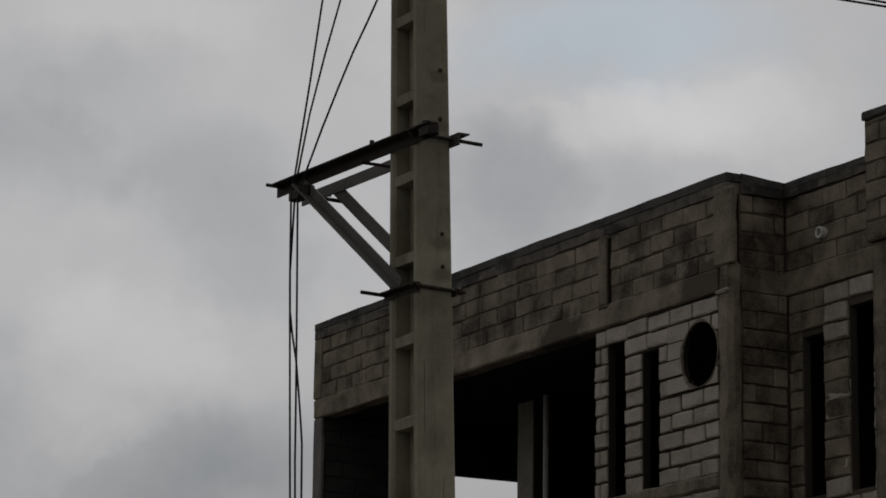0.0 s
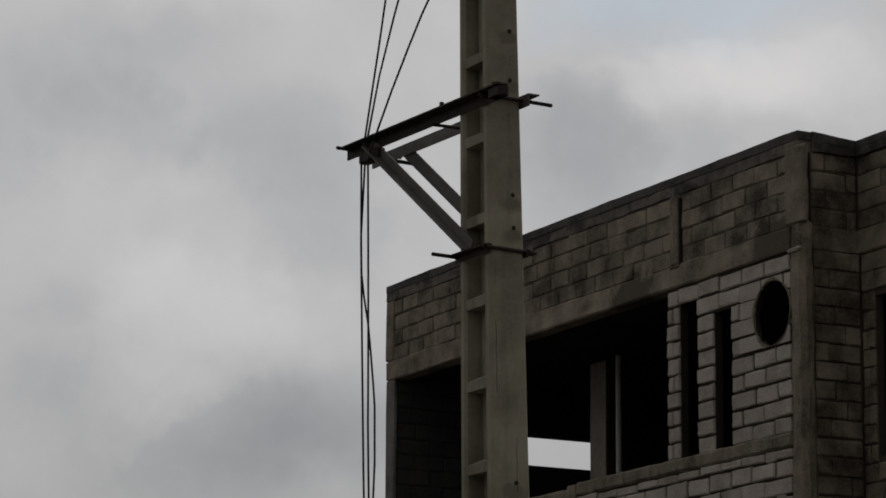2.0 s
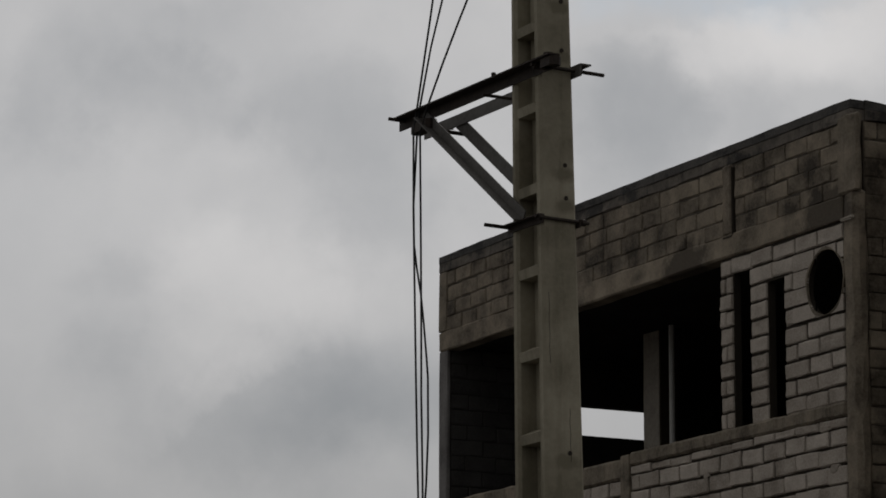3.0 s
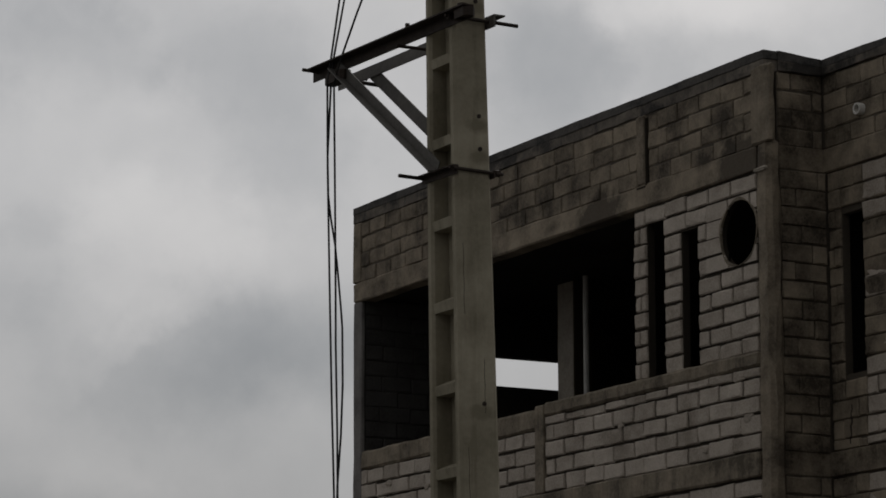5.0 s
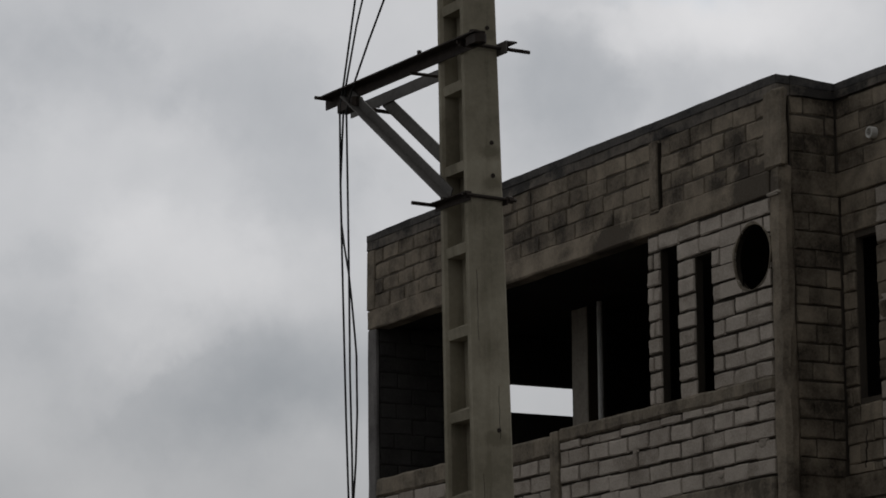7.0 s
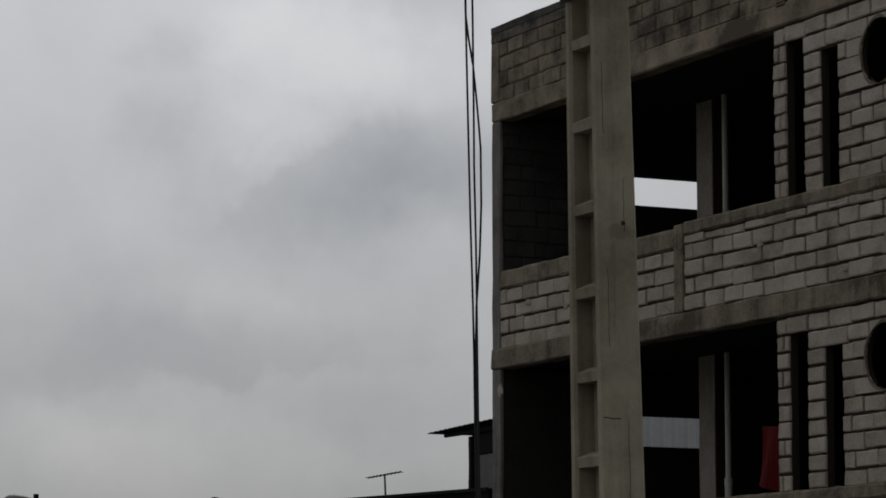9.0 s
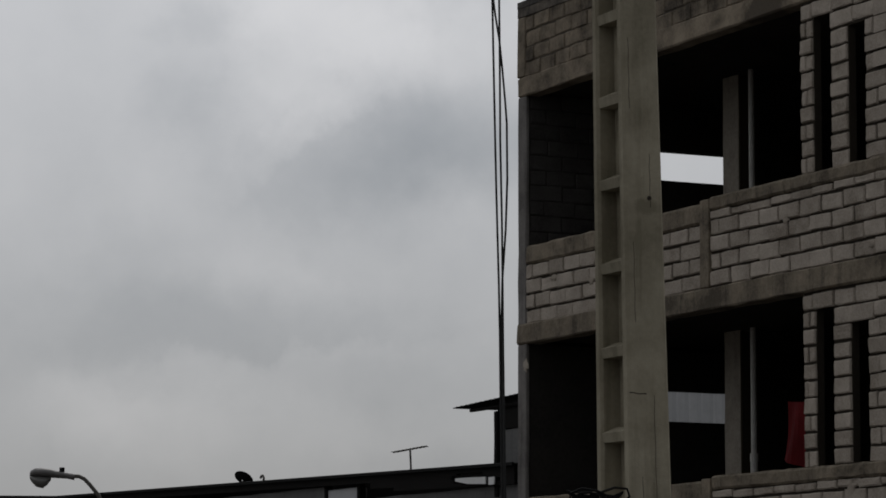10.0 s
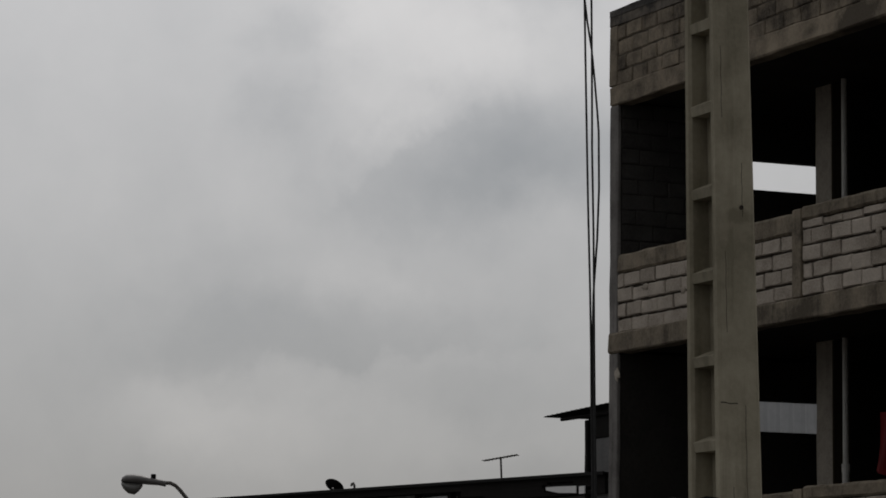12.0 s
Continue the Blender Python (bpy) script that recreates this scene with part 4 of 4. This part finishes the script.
# stay wires: from the shaft over the bracket's tip to the anchor in the ground
stays = [
    [(-16.06, 8.45, 11.2), (-16.938, 8.45, 8.287), (-17.09, 8.45, 7.792), (-17.265, 8.45, 7.266), (-17.311, 8.45, 7.118), (-17.302, 8.45, 6.608), (-17.285, 8.45, 6.259), (-17.251, 8.45, 5.57), (-17.23, 8.45, 5.177), (-17.197, 8.45, 4.668), (-17.181, 8.45, 4.332), (-17.172, 8.45, 3.998), (-17, 8.45, 0)],
    [(-16.102, 8.462, 9.6), (-16.726, 8.462, 8.225), (-16.915, 8.462, 7.939), (-17.104, 8.462, 7.614), (-17.249, 8.462, 7.276), (-17.287, 8.462, 7.108), (-17.327, 8.462, 6.679), (-17.315, 8.462, 6.433), (-17.278, 8.462, 6.289), (-17.216, 8.462, 6.107), (-17.177, 8.462, 5.93), (-17.137, 8.462, 5.721), (-17.117, 8.462, 5.599), (-17.109, 8.462, 5.26), (-17.130, 8.462, 4.961), (-17.174, 8.462, 4.664), (-17.188, 8.462, 4.331), (-17.179, 8.462, 3.997), (-17.012, 8.462, 0)],
    [(-16.098, 8.438, 8.195), (-16.193, 8.438, 8.097), (-16.324, 8.438, 7.986), (-16.499, 8.438, 7.847), (-16.675, 8.438, 7.681), (-16.888, 8.438, 7.469), (-17.082, 8.438, 7.257), (-17.196, 8.438, 7.099), (-17.180, 8.438, 6.59), (-17.168, 8.438, 6.175), (-17.162, 8.438, 5.9), (-17.157, 8.438, 5.628), (-17.156, 8.438, 5.509), (-17.131, 8.438, 5), (-17.122, 8.438, 4.663), (-17.114, 8.438, 4.328), (-17.105, 8.438, 4.028), (-16.958, 8.438, 0)],
]
for pts in stays:
    bm = bmesh.new()
    tube(bm, pts, 0.0064, 6)
    solo("stay_wire", bm, M_WIRE, "thin dark stay wire running down to its anchor", "wire")["group"] = "stay wires of the pole"
bm = bmesh.new()
box(bm, -17.12, -16.86, 8.32, 8.58, 0.0, 0.12, 0.03)
solo("stay_anchor", bm, M_CONCRETE, "concrete anchor block of the stay wires", "anchor")

# bundle of old cable tied to the shaft
bm = bmesh.new()
rnd = random.Random(5)
for q in range(8):
    pts = []
    for i in range(26):
        a = i * 0.62 + 1.3 * q
        along = (0.10 + 0.008 * q) * math.cos(a) - 0.03 + 0.02 * (q % 4)
        pts.append((-15.655 + 0.475 * along + 0.012 * (q % 3), 8.27 + 0.88 * along, 3.262 + (0.04 + 0.006 * q) * math.sin(a * 1.1 + q) + 0.04 * math.sin(a * 0.37 + q)))
    tube(bm, pts, 0.007, 6)
solo("cable_bundle", bm, M_RUBBER, "tangled bundle of black cable tied to the pole", "cable")

# two thin lines high across the street
for dz in (0.0, 0.05):
    bm = bmesh.new()
    pts = [(-15.84, 8.60, 8.52 + dz), (-14.2, 8.80, 7.86 + dz), (-12.4, 9.0, 7.182 + dz * 0.5), (-12.1, 9.04, 7.075 + dz * 0.4), (-9.0, 9.4, 6.05), (-3.0, 10.1, 4.15), (4.0, 10.9, 1.9), (10.0, 11.6, 0.0)]
    tube(bm, pts, 0.006, 6)
    solo("overhead_cable", bm, M_WIRE, "thin black cable sloping down from the pole", "cable")["group"] = "cables from the pole"

# ================= street lamp =================
lamp = thing("street_lamp", (-34.69, 12.86, 0), "grey cobra-head street lamp on a bent arm", "street lamp")
LC, LU = Vector((-35.08, 11.655, 4.44)), Vector((0.304, 0.953, 0.0))
LV = Vector((-LU.y, LU.x, 0))


def lamp_point(u, v, h):
    return LC + LU * u + LV * v + Vector((0, 0, h))


def lamp_body(rows):
    """A lofted shell: rows of (u, half width, lower, upper)."""
    bm = bmesh.new()
    rings = []
    for u, hw, lo, hi in rows:
        mid, half = (lo + hi) / 2, (hi - lo) / 2
        rings.append([bm.verts.new(lamp_point(u, hw * math.cos(a), mid + half * math.sin(a))) for a in (2 * math.pi * k / 16 for k in range(16))])
    for a, b in zip(rings, rings[1:]):
        for k in range(16):
            bm.faces.new((a[k], a[(k + 1) % 16], b[(k + 1) % 16], b[k]))
    bm.faces.new(rings[0][::-1])
    bm.faces.new(rings[-1])
    for f in bm.faces:
        f.smooth = True
    return bm


part("housing", lamp_body([(-0.25, 0.02, -0.005, 0.02), (-0.235, 0.07, -0.01, 0.05), (-0.19, 0.11, -0.02, 0.075), (-0.12, 0.12, -0.025, 0.083), (-0.02, 0.10, -0.03, 0.07), (0.07, 0.075, -0.035, 0.045), (0.17, 0.055, -0.04, 0.03), (0.25, 0.04, -0.055, 0.012)]), M_LAMP, lamp)
part("lens", lamp_body([(-0.25, 0.02, -0.035, -0.008), (-0.225, 0.09, -0.085, -0.01), (-0.17, 0.11, -0.135, -0.012), (-0.10, 0.105, -0.15, -0.014), (-0.05, 0.075, -0.11, -0.018), (-0.01, 0.04, -0.055, -0.022)]), M_LENS, lamp, "cloudy glass bowl")
bm = bmesh.new()
tube(bm, [lamp_point(0.11, 0, 0.02), lamp_point(0.11, 0, 0.085)], 0.03, 12)
part("light_sensor", bm, M_RUBBER, lamp)
bm = bmesh.new()
tube(bm, [lamp_point(0.20, 0, -0.012), lamp_point(0.30, 0, -0.012), lamp_point(0.36, 0, -0.04), lamp_point(0.42, 0, -0.10), lamp_point(0.52, 0, -0.22), lamp_point(0.68, 0, -0.5), lamp_point(0.85, 0, -0.9), lamp_point(1.2, 0, -2.0), lamp_point(1.4, 0, -4.44)], 0.022, 10)
part("arm", bm, M_STEEL, lamp)

# ================= neighbouring low house with a metal roof =================
house = thing("neighbour_house", (-47, 22, 0), "low grey house under a dark sheet-metal roof", "house")


def roof_z(x):
    return 4.92 - 0.0172 * (x + 38.1)


def ribbed(x0, x1, y0, y1, zf, step=0.18, thick=0.012, rise=0.025):
    """A ribbed metal sheet; zf(x, y) is its height."""
    bm = bmesh.new()
    n = int((x1 - x0) / step)
    for i in range(n):
        a, b = x0 + (x1 - x0) * i / n, x0 + (x1 - x0) * (i + 1) / n
        m1, m2 = a + (b - a) * 0.5, a + (b - a) * 0.75
        for p, q, ra, rb in ((a, m1, 0, 0), (m1, m2, 0, rise), (m2, b, rise, 0)):
            lo = [(p, y0, zf(p, y0) + ra - thick), (q, y0, zf(q, y0) + rb - thick), (q, y1, zf(q, y1) + rb - thick), (p, y1, zf(p, y1) + ra - thick)]
            hexa(bm, lo, [(x, y, zz + thick) for x, y, zz in lo])
    return bm


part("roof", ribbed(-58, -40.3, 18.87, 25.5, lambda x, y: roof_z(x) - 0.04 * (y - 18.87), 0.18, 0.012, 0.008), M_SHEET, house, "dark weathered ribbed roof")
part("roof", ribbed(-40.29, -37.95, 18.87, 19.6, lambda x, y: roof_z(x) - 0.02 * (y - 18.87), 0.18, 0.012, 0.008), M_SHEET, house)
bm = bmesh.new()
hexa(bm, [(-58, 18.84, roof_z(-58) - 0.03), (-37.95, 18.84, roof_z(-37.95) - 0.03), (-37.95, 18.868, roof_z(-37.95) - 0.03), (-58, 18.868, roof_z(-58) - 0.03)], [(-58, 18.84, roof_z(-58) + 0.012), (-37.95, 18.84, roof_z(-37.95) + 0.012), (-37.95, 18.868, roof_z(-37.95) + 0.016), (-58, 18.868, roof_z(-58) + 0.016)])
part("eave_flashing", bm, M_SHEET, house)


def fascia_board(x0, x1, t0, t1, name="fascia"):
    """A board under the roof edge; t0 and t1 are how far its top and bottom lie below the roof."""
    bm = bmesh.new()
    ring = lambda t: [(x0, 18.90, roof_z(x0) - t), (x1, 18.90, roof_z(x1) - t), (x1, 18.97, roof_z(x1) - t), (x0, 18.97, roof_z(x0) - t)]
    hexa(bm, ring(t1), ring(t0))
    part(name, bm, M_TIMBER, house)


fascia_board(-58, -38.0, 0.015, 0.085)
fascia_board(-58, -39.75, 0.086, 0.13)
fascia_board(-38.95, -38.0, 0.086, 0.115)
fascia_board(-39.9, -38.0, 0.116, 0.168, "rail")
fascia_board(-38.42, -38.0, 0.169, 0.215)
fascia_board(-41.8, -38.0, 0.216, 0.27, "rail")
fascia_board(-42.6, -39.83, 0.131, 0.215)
# added white strips where sky would show between the boards
bm = bmesh.new()
ends = [(-39.68, 4.755, 4.795), (-39.3, 4.705, 4.79), (-38.76, 4.680, 4.775)]
for (xa, la, ha), (xb, lb, hb) in zip(ends, ends[1:]):
    hexa(bm, [(xa, 18.85, la), (xb, 18.85, lb), (xb, 18.864, lb), (xa, 18.864, la)], [(xa, 18.85, ha), (xb, 18.85, hb), (xb, 18.864, hb), (xa, 18.864, ha)])
bmesh.ops.remove_doubles(bm, verts=bm.verts[:], dist=0.0005)
part("light_strip", bm, M_SKY_GAP, house, "white strip standing for sky seen through gaps under the roof")
part("light_strip", cast(-38.665, -38.50, 18.85, 18.864, 4.665, 4.765, 0, 5, 0), M_SKY_GAP, house)
for x in (-44.42, -43.22, -50.0, -54.0):
    part("post", cast(x - 0.05, x + 0.05, 18.98, 19.08, 0.0, roof_z(x) - 0.02, 0.004, int(-x)), M_TIMBER, house)
part("post", cast(-38.66, -38.57, 18.93, 18.972, 4.5, roof_z(-38.62) - 0.02, 0.003, 38), M_TIMBER, house)
part("front_wall", cast(-43.16, -37.95, 19.0, 19.15, 0.0, 4.66, 0.006, 3), M_WALLGREY, house, "grey rendered wall")
part("front_wall", cast(-58, -44.5, 19.0, 19.15, 0.0, 4.90, 0.006, 4), M_WALLGREY, house)
# pale panel added where the wall opens to bright sky
part("front_wall", cast(-44.36, -43.28, 19.0, 19.15, 0.0, 4.84, 0, 4), M_PALE, house, "pale panel in place of an opening with sky behind")
part("gable_wall", cast(-58, -57.8, 19.7, 25.3, 0.0, 4.6, 0, 4), M_WALLGREY, house)
part("side_wall", cast(-40.5, -40.3, 19.2, 25.3, 0.0, 4.55, 0, 4), M_WALLGREY, house)

# upper shed on the low house
shed = thing("rooftop_shed", (-38.7, 19.8, 4.9), "small grey sheet-clad shed with a sloping metal roof", "shed")
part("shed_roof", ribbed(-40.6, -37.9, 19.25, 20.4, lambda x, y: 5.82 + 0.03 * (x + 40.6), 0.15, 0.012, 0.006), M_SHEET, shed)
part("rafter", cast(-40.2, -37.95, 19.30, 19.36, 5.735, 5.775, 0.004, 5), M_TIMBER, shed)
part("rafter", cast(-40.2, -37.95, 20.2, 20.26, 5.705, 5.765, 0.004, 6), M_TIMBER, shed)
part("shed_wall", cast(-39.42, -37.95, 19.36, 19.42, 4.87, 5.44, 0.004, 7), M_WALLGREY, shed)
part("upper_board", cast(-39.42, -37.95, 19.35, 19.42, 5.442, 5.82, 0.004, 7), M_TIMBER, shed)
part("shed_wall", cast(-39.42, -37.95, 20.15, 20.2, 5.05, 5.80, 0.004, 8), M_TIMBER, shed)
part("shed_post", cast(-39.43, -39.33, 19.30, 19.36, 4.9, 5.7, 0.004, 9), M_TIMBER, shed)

# aerial, dish and bent pipe on the low roof
aerial = thing("tv_aerial", (-41.88, 19.2, 4.97), "thin rod television aerial on a short mast", "antenna")
bm = bmesh.new()
tube(bm, [(-41.86, 19.2, 4.93), (-41.90, 19.2, 5.31)], 0.014, 8)
part("mast", bm, M_STEEL, aerial)
bm = bmesh.new()
tube(bm, [(-42.47, 19.2, 5.305), (-41.36, 19.2, 5.33)], 0.012, 8)
for i in range(9):
    x = -42.42 + 0.125 * i
    tube(bm, [(x, 19.14, 5.306 + 0.0028 * i), (x, 19.26, 5.306 + 0.0028 * i)], 0.006, 6)
part("boom", bm, M_STEEL, aerial)
dish = thing("satellite_dish", (-48.3, 19.2, 5.08), "small dark satellite dish tilted to the sky", "satellite dish")
bm = bmesh.new()
DC, DN = Vector((-48.22, 19.2, 5.20)), Vector((-0.35, 0.55, 0.75)).normalized()
DS = DN.cross(Vector((0, 0, 1))).normalized()
DT = DS.cross(DN)
rings = []
for r, h in ((0.02, -0.045), (0.07, -0.035), (0.12, -0.015), (0.155, 0.008), (0.16, 0.002), (0.12, -0.027), (0.07, -0.047), (0.02, -0.058)):
    rings.append([bm.verts.new(DC + (DS * math.cos(a) + DT * math.sin(a)) * r + DN * h) for a in (2 * math.pi * k / 24 for k in range(24))])
for a, b in zip(rings, rings[1:] + rings[:1]):
    for k in range(24):
        bm.faces.new((a[k], a[(k + 1) % 24], b[(k + 1) % 24], b[k]))
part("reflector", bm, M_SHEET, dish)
bm = bmesh.new()
tube(bm, [(-48.22, 19.2, 5.05), (-48.22, 19.2, 5.17)], 0.02, 8)
part("foot", bm, M_STEEL, dish)
bm = bmesh.new()
tube(bm, [(-47.38, 19.2, 5.05), (-47.38, 19.2, 5.17), (-47.42, 19.2, 5.205), (-47.48, 19.2, 5.20), (-47.51, 19.2, 5.17)], 0.018, 8)
solo("vent_pipe", bm, M_STEEL, "small bent vent pipe on the metal roof", "pipe")

# ================= distance =================
far_house = thing("far_house", (-84, 27, 0), "far low house with a pale flat roofline", "house")
part("wall", cast(-96, -76.3, 26.2, 34, 0, 5.95, 0.02, 71), M_WALLGREY, far_house)
bm = bmesh.new()
hexa(bm, [(-96.3, 25.9, 7.0), (-76.0, 25.9, 6.13), (-76.0, 34.2, 6.13), (-96.3, 34.2, 7.0)], [(-96.3, 25.9, 7.08), (-76.0, 25.9, 6.21), (-76.0, 34.2, 6.21), (-96.3, 34.2, 7.08)])
part("roof_edge", bm, M_SHEET, far_house)
for x in (-90, -86, -80.4, -79.2, -78.0):
    part("post", cast(x - 0.1, x + 0.1, 26.25, 26.45, 5.93, 6.13 - 0.043 * (x + 76), 0, 73), M_TIMBER, far_house)
store = thing("far_warehouse", (-62, 36, 0), "far warehouse clad in pale ribbed metal", "warehouse")
bm = ribbed(0, 9.0, 0, 9.5, lambda x, y: 0.0, 0.3, 0.03, 0.04)
bm.transform(Matrix(((0, 0, 1, -60.0), (1, 0, 0, 31.6), (0, 1, 0, 0), (0, 0, 0, 1))))
part("cladding", bm, M_PALE, store)
part("body", cast(-60.6, -60.08, 31.6, 40.6, 0, 9.4, 0, 74), M_PALE, store)
